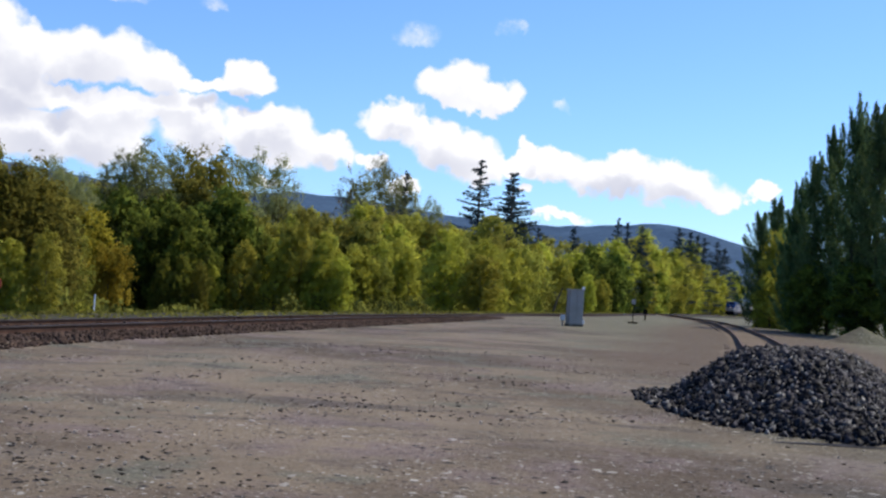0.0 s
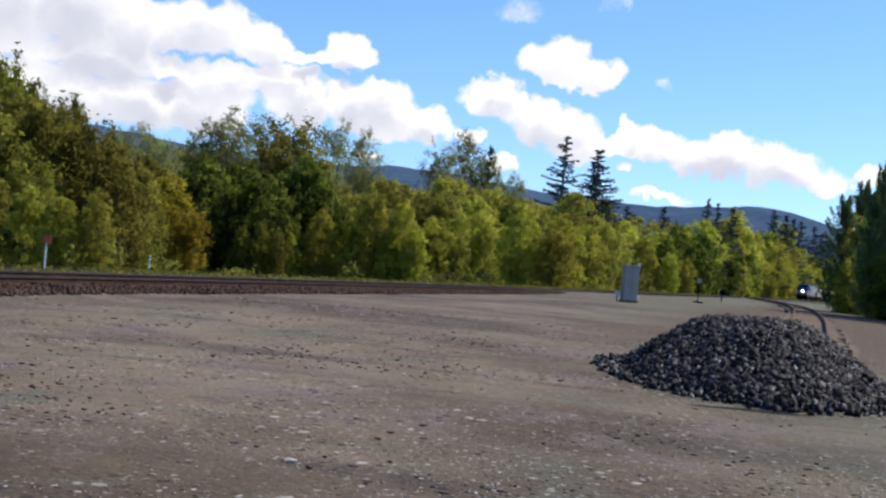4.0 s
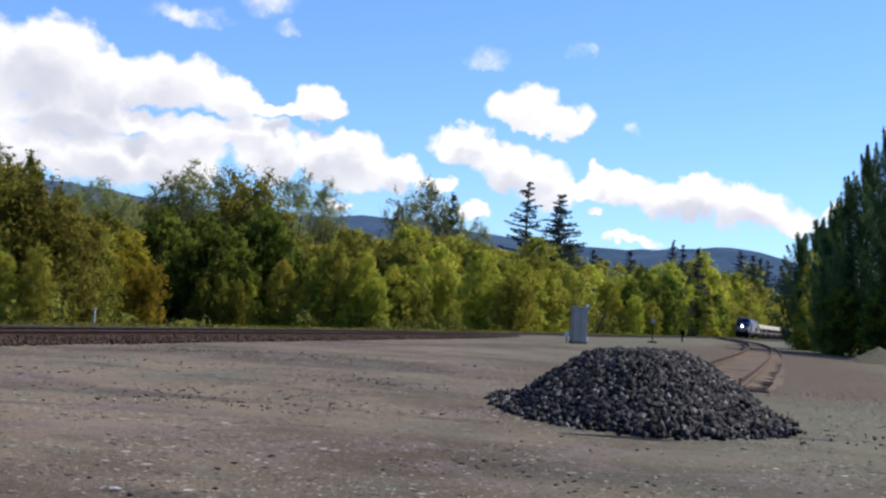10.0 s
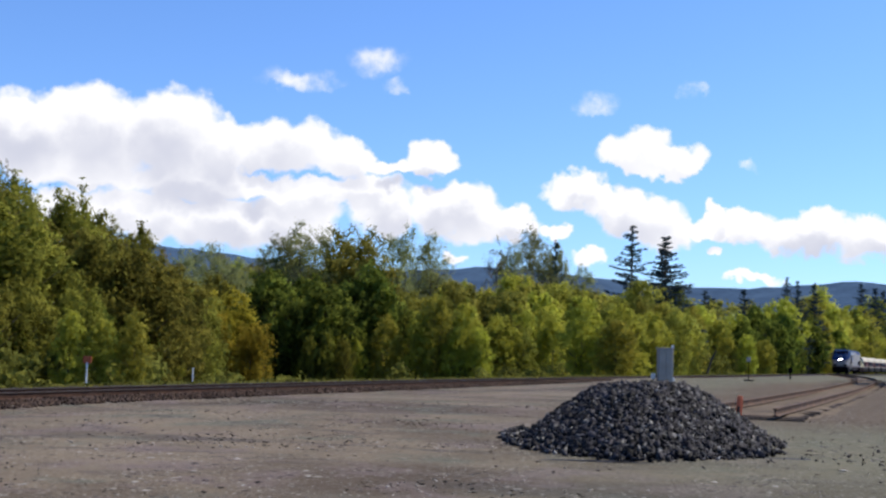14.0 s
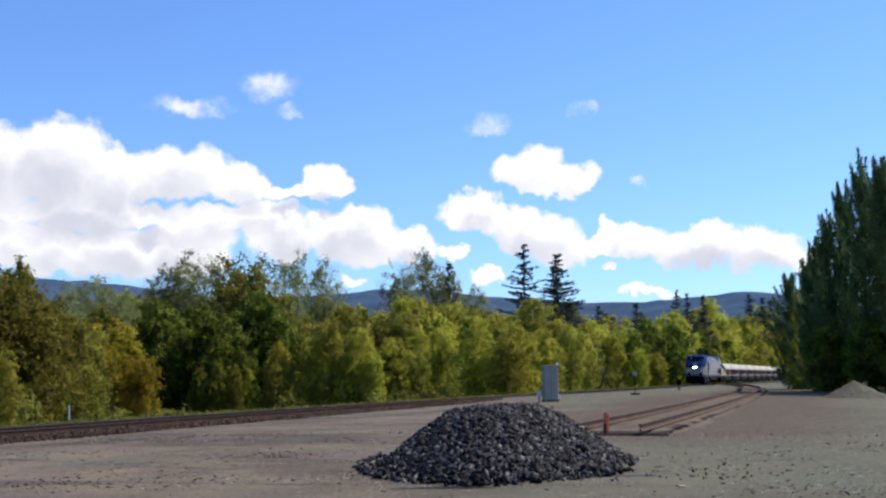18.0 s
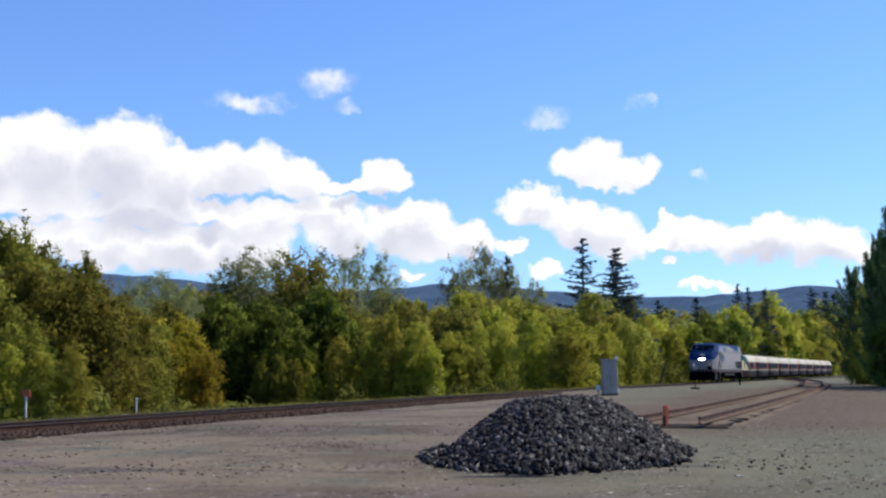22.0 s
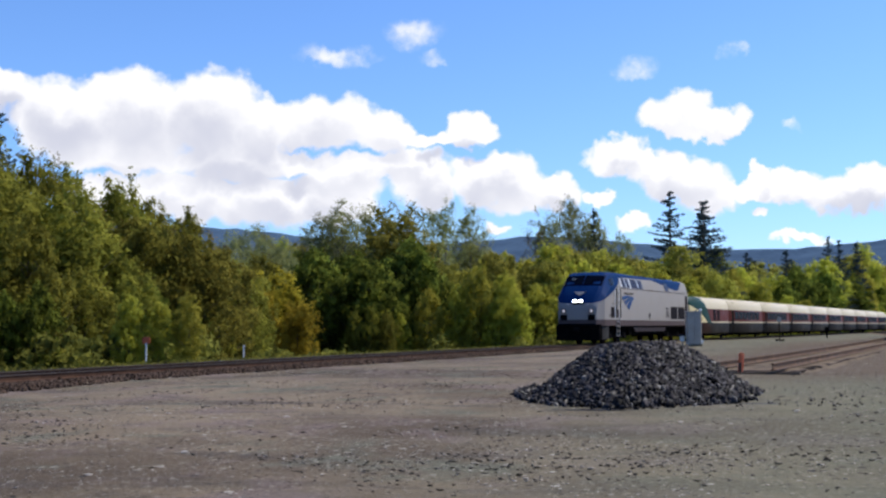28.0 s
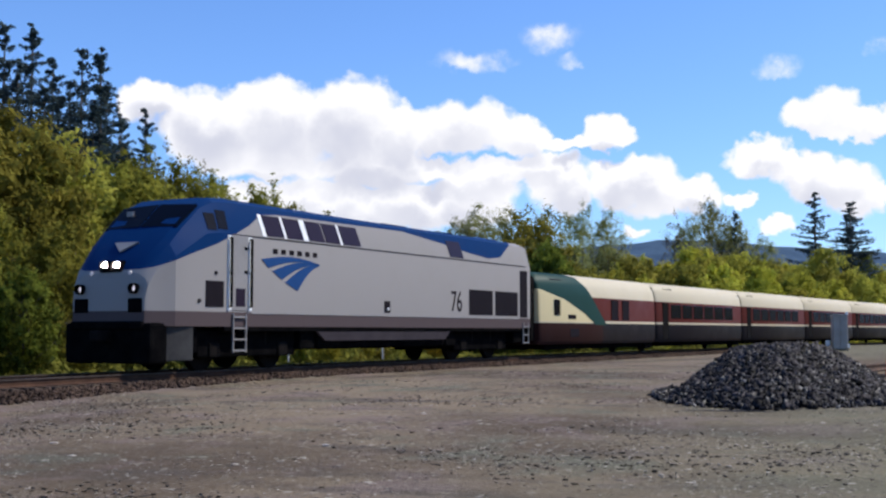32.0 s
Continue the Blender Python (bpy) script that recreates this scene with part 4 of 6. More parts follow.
# low dark-green trees in this stand take the place of shaded gaps
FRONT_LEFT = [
    ("dim_olive", -32.5, 48.7, 8.4, 7.4), ("dim_olive", -29.3, 50.6, 7.4, 7.4), ("dim_olive", -28.3, 41.2, 4.8, 4.4), ("dim_olive", -26.4, 42.5, 5.4, 4.4), ("dim_olive", -34.7, 57.9, 7.9, 7.2),
    ("dim_olive", -31.5, 59.7, 7.0, 7.2), ("dim_olive", -30.5, 55.1, 5.7, 6.0), ("dim_olive", -27.7, 56.5, 6.5, 6.1), ("dim_olive", -27.6, 44.6, 4.1, 4.3), ("dim_olive", -25.8, 45.7, 3.6, 3.8),
    ("dim_olive", -28.7, 55.5, 5.0, 5.2), ("dim_olive", -25.5, 57.1, 5.7, 6.0), ("dim_olive", -32.4, 68.7, 6.9, 6.6), ("dim_olive", -29.4, 70.0, 6.1, 6.4), ("green", -25.9, 39.8, 2.6, 2.3),
    ("green", -24.7, 40.6, 2.9, 2.3), ("dim_olive", -32.9, 74.0, 5.5, 5.8), ("dim_olive", -30.0, 75.2, 4.8, 5.0), ("dim_olive", -26.6, 47.5, 3.1, 3.3), ("dim_olive", -24.6, 48.6, 3.5, 3.7),
    ("lime", -21.2, 41.3, 2.5, 1.6), ("lime", -20.2, 41.8, 2.2, 1.6), ("lime", -19.2, 42.3, 2.5, 1.6), ("dim_olive", -33.9, 79.5, 3.4, 3.6), ("dim_olive", -31.7, 80.4, 3.9, 4.1),
    ("green", -35.2, 65.6, 5.5, 3.9), ("dim_olive", -45.0, 110.1, 7.1, 7.5), ("dim_olive", -41.5, 111.5, 8.1, 7.5), ("green", -26.7, 56.4, 2.1, 1.5),
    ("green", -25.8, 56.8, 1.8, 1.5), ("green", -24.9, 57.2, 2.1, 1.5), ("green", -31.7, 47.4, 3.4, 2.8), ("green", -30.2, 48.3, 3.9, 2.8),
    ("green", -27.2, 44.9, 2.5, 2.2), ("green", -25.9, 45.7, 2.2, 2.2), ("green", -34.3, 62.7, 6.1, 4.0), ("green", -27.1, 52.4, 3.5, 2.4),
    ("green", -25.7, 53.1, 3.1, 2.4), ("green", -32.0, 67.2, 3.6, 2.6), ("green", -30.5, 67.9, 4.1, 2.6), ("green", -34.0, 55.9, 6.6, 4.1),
    ("dim_olive", -32.7, 39.7, 9.6, 8.1), ("olive", -33.4, 44.2, 9.9, 8.2), ("dim_olive", -33.9, 48.8, 8.9, 7.0), ("dim_olive", -33.1, 36.7, 9.7, 8.7), ("dim_olive", -27.5, 32.3, 5.2, 4.3),
    ("dim_olive", -25.9, 33.6, 4.5, 4.3), ("dim_olive", -34.3, 53.3, 8.8, 7.5), ("dim_olive", -31.6, 34.0, 4.8, 4.3), ("dim_olive", -30.0, 35.5, 4.2, 4.3), ("green", -25.5, 28.8, 2.7, 2.5),
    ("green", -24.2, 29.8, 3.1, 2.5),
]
FRONT_MID = [
    ("rust", -33.7, 93.6, 5.6, 7.5), ("rust", -34.1, 90.2, 3.9, 5.5), ("rust", -30.7, 90.3, 3.1, 4.2), ("green", -38.0, 110.0, 5.2, 4.5),
    ("green", -35.2, 110.9, 6.0, 4.5), ("green", -35.2, 108.9, 8.6, 7.8), ("green", -30.3, 110.4, 7.5, 7.8), ("green", -33.1, 115.3, 8.6, 8.8),
    ("green", -27.5, 116.8, 9.9, 8.8), ("green", -29.7, 117.7, 8.1, 6.4), ("green", -25.7, 118.7, 7.1, 6.4), ("green", -34.4, 109.7, 4.3, 4.5),
    ("green", -31.3, 110.5, 5.0, 4.5), ("green", -28.2, 111.4, 4.3, 4.5), ("green", -35.9, 113.9, 8.4, 6.5), ("lime", -24.3, 111.8, 4.5, 4.3),
    ("lime", -21.5, 112.3, 5.2, 4.3), ("olive", -33.0, 133.4, 14.6, 11.6), ("olive", -27.1, 135.7, 8.4, 7.5), ("olive", -22.3, 136.6, 9.6, 7.5),
    ("lime", -19.8, 112.7, 6.9, 4.3), ("lime", -17.0, 113.2, 6.1, 4.3), ("lime", -18.1, 112.4, 3.5, 3.4), ("lime", -15.7, 112.8, 4.0, 3.4),
    ("olive", -21.3, 137.7, 9.1, 7.7), ("olive", -16.1, 138.5, 8.0, 7.7), ("olive", -18.4, 144.8, 8.6, 8.3), ("olive", -12.9, 145.4, 9.8, 8.3),
    ("olive", -14.8, 151.7, 11.1, 8.2), ("olive", -9.5, 152.1, 9.8, 8.2), ("lime", -16.0, 130.4, 5.6, 4.4), ("lime", -13.1, 130.7, 6.4, 4.4),
    ("lime", -10.2, 131.0, 5.6, 4.4), ("lime", -11.2, 154.0, 10.8, 9.3), ("lime", -5.1, 154.4, 9.4, 9.3), ("olive", -7.1, 152.2, 9.8, 9.6),
    ("olive", -0.8, 152.4, 11.2, 9.6), ("lime", -11.9, 137.4, 6.9, 6.2), ("lime", -7.5, 137.8, 6.0, 6.2), ("lime", -8.2, 144.2, 6.1, 6.3), ("lime", -3.6, 144.4, 7.0, 6.3),
    ("lime", -3.2, 160.9, 9.4, 8.5), ("lime", 2.6, 160.9, 8.2, 8.5), ("olive", -1.5, 170.4, 6.8, 5.5), ("olive", 2.0, 170.4, 7.8, 5.5), ("olive", 5.6, 170.4, 6.8, 5.5),
    ("olive", -17.3, 123.7, 4.2, 3.6), ("olive", -15.0, 124.0, 4.8, 3.6), ("olive", -12.7, 124.3, 4.2, 3.6), ("lime", -28.6, 109.7, 2.9, 2.6),
    ("lime", -27.0, 110.1, 2.5, 2.6), ("dim_olive", -30.5, 106.7, 2.5, 2.3), ("dim_olive", -29.0, 107.0, 2.9, 2.3), ("dim_olive", -27.5, 107.4, 2.5, 2.3),
    ("dim_olive", -22.8, 119.2, 5.3, 4.4), ("dim_olive", -20.0, 119.8, 6.0, 4.4), ("olive", -11.9, 150.4, 10.3, 7.5), ("olive", -7.1, 150.8, 9.1, 7.5),
    ("lime", -3.8, 152.4, 5.7, 5.5), ("lime", 0.2, 152.4, 6.5, 5.5), ("lime", -18.4, 123.0, 6.2, 5.2), ("lime", -15.0, 123.5, 5.5, 5.2),
]
FRONT_FAR = [
    ("lime", -5.9, 114.0, 7.1, 5.4), ("lime", -2.3, 114.2, 6.2, 5.4), ("lime", -2.8, 109.7, 4.9, 4.8), ("lime", 0.4, 121.1, 6.1, 5.3), ("olive", 0.0, 149.2, 8.5, 5.4),
    ("olive", 3.6, 149.2, 7.5, 5.4), ("lime", 3.2, 182.7, 7.8, 5.9), ("lime", 7.1, 182.6, 8.9, 5.9), ("lime", 10.9, 182.4, 7.8, 5.9), ("lime", 8.7, 191.1, 10.1, 7.9),
    ("lime", 13.9, 190.7, 8.8, 7.9), ("lime", 12.0, 176.3, 4.8, 3.9), ("lime", 14.5, 176.1, 5.5, 3.9), ("lime", 18.1, 186.7, 5.0, 4.1), ("green", 11.3, 188.9, 7.1, 5.9),
    ("green", 15.1, 188.7, 8.1, 5.9), ("green", 18.4, 204.9, 10.8, 7.3), ("green", 24.5, 217.0, 10.0, 7.7), ("lime", 24.3, 220.2, 12.6, 10.6),
    ("lime", 40.4, 283.7, 18.2, 13.7), ("lime", 34.8, 262.2, 15.8, 13.0), ("lime", 56.0, 337.5, 17.6, 16.9), ("lime", 46.6, 303.6, 15.1, 13.5),
    ("lime", 67.6, 368.3, 20.7, 16.4), ("olive", 58.8, 337.2, 15.9, 10.6), ("olive", 73.9, 378.1, 15.6, 11.9), ("green", 22.2, 207.7, 8.4, 7.5),
    ("green", 32.3, 247.4, 11.1, 9.0), ("green", 4.8, 184.2, 12.7, 6.5), ("lime", 68.1, 363.9, 15.2, 11.4), ("lime", 83.4, 400.2, 14.4, 12.6),
    ("lime", 44.7, 293.8, 11.9, 11.2), ("lime", 62.1, 349.6, 16.2, 13.4), ("lime", 62.7, 351.3, 14.3, 13.3), ("lime", 81.9, 401.5, 14.0, 15.3),
    ("lime", 79.3, 391.7, 11.3, 12.3), ("lime", 97.0, 430.5, 14.3, 13.6), ("green", 26.6, 221.4, 7.9, 5.6), ("green", 34.1, 248.7, 7.7, 6.3),
    ("green", 44.0, 284.9, 9.9, 7.3), ("lime", 46.7, 292.7, 8.7, 6.6), ("lime", 57.4, 328.8, 8.5, 7.4), ("lime", 67.3, 355.1, 10.3, 8.0),
]
BACK = [
    ("haze", -39.3, 133.8, 16.1, 11.4), ("haze", -36.4, 136.6, 15.7, 9.8), ("haze", -42.6, 133.8, 14.5, 8.8), ("haze", -30.8, 148.2, 17.5, 9.0),
    ("haze", -27.7, 151.9, 16.7, 8.2), ("bare", -19.6, 157.2, 17.7, 5.0), ("haze", -15.7, 164.6, 19.0, 9.9), ("haze", -12.7, 163.9, 17.0, 8.2),
    ("haze", -18.0, 160.4, 16.3, 7.1), ("haze", -44.4, 116.2, 11.6, 7.8), ("haze", -42.5, 120.1, 10.8, 6.4), ("haze", -44.8, 110.7, 10.7, 5.2),
    ("haze", -8.8, 167.2, 14.2, 7.3), ("haze", -23.0, 152.7, 10.7, 5.8), ("haze", -46.3, 124.4, 12.4, 6.8), ("haze", -47.4, 118.7, 10.6, 5.1), ("haze", -44.6, 92.8, 12.0, 4.7),
    ("haze", -45.7, 103.2, 11.4, 3.8),
]
FIRS = [
    (-12.2, 163.9, 18.0, 5.2), (-1.9, 175.4, 21.4, 10.9), (2.9, 175.4, 19.8, 12.8), (2.5, 177.4, 18.7, 8.0), (12.6, 249.1, 16.4, 10.7), (14.1, 251.0, 15.0, 9.6),
    (22.0, 268.5, 18.3, 8.7), (27.4, 237.8, 18.7, 7.7), (29.8, 241.6, 18.2, 7.0), (34.6, 252.4, 18.7, 7.4), (59.4, 340.4, 24.6, 12.5), (67.9, 366.0, 25.2, 13.5),
    (70.7, 368.8, 24.8, 10.8), (76.4, 385.4, 24.9, 14.1), (85.1, 405.9, 24.9, 14.9), (90.9, 419.2, 23.9, 12.4), (12.6, 252.6, 13.2, 6.8),
]
FIRS_WEST = [
    (-45.5, 55.1, 19.5, 7.2), (-46.7, 59.2, 20.7, 7.5), (-48.1, 63.2, 19.4, 7.0), (-43.2, 59.4, 18.8, 6.6), (-44.5, 63.3, 19.9, 7.0), (-44.3, 68.3, 16.7, 5.7),
    (-45.6, 52.4, 19.2, 7.3), (-49.4, 54.4, 19.3, 7.8), (-53.8, 63.8, 20.5, 7.8), (-49.6, 67.1, 18.8, 7.0), (-46.7, 69.0, 16.7, 6.6), (-42.4, 52.4, 16.3, 6.1),
    (-42.5, 54.9, 15.5, 5.9), (-41.4, 58.1, 15.3, 5.6), (-43.5, 48.9, 15.3, 5.9), (-50.2, 55.9, 18.1, 7.6), (-50.0, 66.4, 18.0, 7.4), (-47.6, 68.5, 18.5, 7.4),
    (-50.3, 53.0, 17.9, 7.7), (-56.1, 67.0, 19.1, 8.2), (-50.0, 74.5, 15.5, 6.9), (-47.0, 55.6, 14.4, 6.2), (-45.0, 51.3, 14.2, 6.2), (-65.5, 61.2, 19.2, 7.3),
    (-66.3, 63.8, 17.8, 6.5), (-62.8, 62.3, 19.3, 6.0), (-58.7, 58.9, 17.4, 6.7), (-58.1, 59.0, 16.7, 7.3), (-56.2, 59.8, 16.9, 6.0), (-55.3, 60.0, 14.3, 7.2),
    (-55.7, 61.3, 15.8, 7.2), (-61.3, 69.3, 15.5, 6.9), (-60.3, 69.8, 14.9, 7.3), (-53.5, 64.6, 12.2, 6.1), (-51.4, 62.4, 10.9, 6.8), (-55.8, 69.1, 11.0, 6.3),
]
BARE_WEST = [
    (-45.4, 67.5, 15.2, 3.1), (-44.3, 70.6, 15.0, 3.7), (-45.2, 74.8, 14.9, 3.8), (-44.7, 77.4, 14.3, 3.9), (-44.7, 79.7, 13.7, 4.0), (-43.8, 86.9, 12.9, 3.7),
    (-44.5, 83.2, 12.5, 3.6), (-43.3, 91.6, 11.8, 3.5),
]
HAZE_WEST = [
    (-42.7, 64.5, 12.0, 6.2), (-42.6, 69.3, 12.3, 6.4), (-42.3, 74.1, 11.8, 6.2), (-42.0, 78.9, 11.0, 6.4), (-41.8, 84.6, 11.1, 6.1), (-42.0, 90.0, 10.9, 5.8),
    (-41.3, 67.9, 11.5, 6.3), (-41.2, 73.7, 11.5, 6.7), (-41.1, 79.5, 11.5, 6.4), (-40.9, 85.1, 11.2, 6.8), (-40.9, 90.6, 10.3, 6.4), (-40.6, 96.2, 9.9, 6.8),
]
EAST = [
    ("poplar", 23.2, 101.5, 13.5, 4.0), ("lime", 25.9, 117.5, 8.6, 5.6), ("lime", 24.7, 114.6, 5.2, 4.2), ("lime", 28.6, 122.0, 10.5, 6.4), ("lime", 27.6, 115.0, 6.0, 5.2),
    ("poplar", 24.6, 119.0, 12.0, 5.0), ("poplar", 27.5, 124.0, 14.0, 5.5), ("poplar", 22.7, 101.0, 11.5, 4.2), ("poplar", 23.5, 99.0, 15.2, 4.4),
    ("poplar", 24.5, 97.5, 17.6, 4.8), ("poplar", 25.3, 95.0, 19.2, 5.0), ("poplar", 26.1, 91.8, 18.8, 4.8), ("poplar", 27.3, 89.2, 20.0, 5.0),
    ("poplar", 28.1, 86.5, 19.2, 5.2), ("poplar", 29.1, 83.2, 18.4, 5.8), ("poplar", 30.3, 80.4, 18.0, 6.2), ("poplar", 28.3, 101.0, 19.4, 5.6),
    ("poplar", 30.7, 96.5, 20.2, 6.4), ("poplar", 31.9, 77.8, 18.0, 6.6), ("poplar", 33.2, 91.0, 20.0, 6.6), ("green", 23.0, 97.0, 5.6, 5.0),
    ("green", 24.9, 91.5, 5.4, 5.8), ("green", 26.9, 85.5, 5.2, 6.2), ("olive", 23.6, 103.5, 6.6, 4.4),
]
for k, x, y, h, w in FRONT_LEFT + FRONT_MID + FRONT_FAR:
    plant(k, x, y, h, w, "trees along the far side of the track")
for k, x, y, h, w in BACK:
    plant(k, x, y, h, w, "taller trees standing behind")
for x, y, h, w in FIRS:
    plant("fir", x, y, h, w, "firs above the woods")
for x, y, h, w in FIRS_WEST:
    plant("fir", x, y, h, w, "firs on the western rise")
for x, y, h, w in BARE_WEST:
    plant("bare", x, y, h, w, "bare trees on the western rise")
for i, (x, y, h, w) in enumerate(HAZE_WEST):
    plant("bare" if i % 2 else "dim_olive", x, y, h, w * (0.9 if i % 2 else 1.1), "budding trees on the western rise")
for k, x, y, h, w in EAST:
    plant(k, x, y, h, w, "tall trees beside the siding")


def line_x(y):
    return float(np.interp(y, TRACK_Y, TRACK_X))


def fill_woods():
    """The rest of the woods, behind and between the trees that stand out."""
    rng = random.Random(61)
    for i in range(124):
        if i < 74:
            az, d = rng.uniform(-21, 3), rng.uniform(138, 178)
            el = float(np.interp(az, [-21, -17, -9, -2, 3], [3.9, 4.2, 3.9, 3.5, 2.6])) * rng.uniform(0.6, 1.0)
            kinds = ["far_olive", "far_lime", "far_lime", "far_olive"]
        elif i < 98:
            az = rng.uniform(2, 11.5)
            d = rng.uniform(210, 300)
            el = rng.uniform(1.3, 2.5)
            kinds = ["far_lime", "far_lime", "far_olive"]
        else:
            az, d = rng.uniform(-43, -20), rng.uniform(66, 104)
            el = float(np.interp(az, [-43, -36, -30, -25, -20], [7.2, 6.0, 4.6, 3.4, 2.8])) * rng.uniform(0.6, 1.0)
            kinds = ["far_olive", "far_olive", "far_lime"]
        a = radians(az)
        x, y = d * math.sin(a), -0.65 + d * math.cos(a)
        if x > line_x(y) - 9:
            continue
        h = 1.3 + d * math.tan(radians(el))
        plant(rng.choice(kinds), x, y, h, h * rng.uniform(0.6, 0.85), "trees along the far side of the track")


fill_woods()


def thicket():
    """Undergrowth that closes the foot of the woods, grass by the line, and woods further back."""
    rng = np.random.RandomState(77)
    d, nrm = along(MAIN)
    cs, rs = [], []
    while len(cs) < 1700:
        az = rng.uniform(-46, 12)
        near, far = (44, 84) if az < -23 else (84, 118) if az < -19.5 else (112, 150) if az < 0 else (150, 250)
        r = rng.uniform(near, far)
        x, y = r * math.sin(radians(az)), -0.65 + r * math.cos(radians(az))
        if x > line_x(y) - 9:
            continue
        size = r / 75
        cs.append((x, y, float(ground_z(x, y)) + 0.2 + rng.rand() ** 1.6 * (0.8 + 0.012 * r)))
        rs.append(rng.uniform(0.5, 0.95) * size)
    for p, n_ in zip(MAIN, nrm):
        for _ in range(rng.choice([0, 0, 1, 2]) if 16 < p[1] < 230 else 0):
            q = p + n_ * (8.0 + 16 * rng.rand() ** 1.2)
            cs.append((q[0], q[1], float(ground_z(q[0], q[1])) + 0.15 + 0.7 * rng.rand() ** 1.6))
            rs.append(rng.uniform(0.3, 0.75))
    quads("undergrowth", leaves(rng, np.array(cs), np.array(rs), 60, 0.17, None, 0.55, 0.7, 0.1), LEAF_BRUSH)
    tagged(bpy.data.objects["undergrowth"], "tangled green undergrowth along the foot of the woods", "undergrowth", kind="stuff")
    n = 8000
    i = rng.randint(0, 190, n) + int(np.searchsorted(MAIN[:, 1], 8))
    off = 2.2 + 5 * rng.rand(n) ** 1.4
    p = MAIN[i] + nrm[i] * off[:, None] + d[i] * rng.uniform(-0.6, 0.6, n)[:, None]
    tall = rng.uniform(0.04, 0.15, n) * (0.6 + 0.06 * off)
    base = np.c_[p, ground_z(p[:, 0], p[:, 1])]
    lean = np.c_[rng.normal(size=(n, 2)) * 0.10, tall]
    side = np.c_[rng.normal(size=(n, 2)) * (0.03 + 0.003 * off)[:, None], np.zeros(n)]
    blades = np.stack([base - side, base + side, base + lean + side * 0.4, base + lean - side * 0.4], 1)
    quads("grass_verge", blades, LEAF_BRUSH)
    tagged(bpy.data.objects["grass_verge"], "rough green grass and weeds along the far side of the track", "grass", kind="stuff")
    cs, rs = [], []
    for _ in range(2600):
        az = rng.uniform(-62, 14)
        a = radians(az)
        r = rng.uniform(180, 300) if az > -22 else rng.uniform(105, 190)
        top = r * math.tan(radians(3.3 if az > -22 else 3.3 + 0.16 * (-22 - az)))
        x, y = math.sin(a) * r, math.cos(a) * r
        if x > line_x(y) - 22:
            continue
        cs.append((x, y, rng.uniform(0.1, 1.0) * top))
        rs.append(rng.uniform(1.0, 2.0))
    quads("far_woods", leaves(rng, np.array(cs), np.array(rs), 75, 0.40), LEAF_OLIVE)
    tagged(bpy.data.objects["far_woods"], "olive-green woods filling the background", "woods", kind="stuff")


thicket()


def hills():
    """Two wooded ridges far behind the woods."""
    def ridge(name, dist, tops, label):
        az = np.radians(np.linspace(-75, 60, 200))
        el = np.interp(np.degrees(az), [a for a, _ in tops], [e for _, e in tops])
        el = np.convolve(np.r_[[el[0]] * 3, el, [el[-1]] * 3], np.ones(7) / 7, "valid")
        rng = np.random.RandomState(3)
        el += rng.normal(size=len(el)) * 0.03
        v, faces = [], []
        for k in range(7):
            f = k / 6
            r = dist * (1 + 0.35 * f)
            z = np.tan(np.radians(el)) * dist * 1.35 * f ** 0.8 + (0 if k else -6)
            v += list(np.stack([np.sin(az) * r, np.cos(az) * r, z + 1.7 * (k > 0)], 1))
        n = len(az)
        faces = [(k * n + i, k * n + i + 1, (k + 1) * n + i + 1, (k + 1) * n + i) for k in range(6) for i in range(n - 1)]
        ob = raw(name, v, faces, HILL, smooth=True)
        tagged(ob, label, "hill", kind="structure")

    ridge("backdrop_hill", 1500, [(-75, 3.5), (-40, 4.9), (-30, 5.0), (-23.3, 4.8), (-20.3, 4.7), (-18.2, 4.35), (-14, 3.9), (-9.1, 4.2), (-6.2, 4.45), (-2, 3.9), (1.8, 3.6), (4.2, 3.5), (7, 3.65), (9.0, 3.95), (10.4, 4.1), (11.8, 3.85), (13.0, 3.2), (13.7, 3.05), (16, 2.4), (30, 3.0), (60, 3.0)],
          "wooded hills on the horizon, distance haze put into their blue colour")


hills()


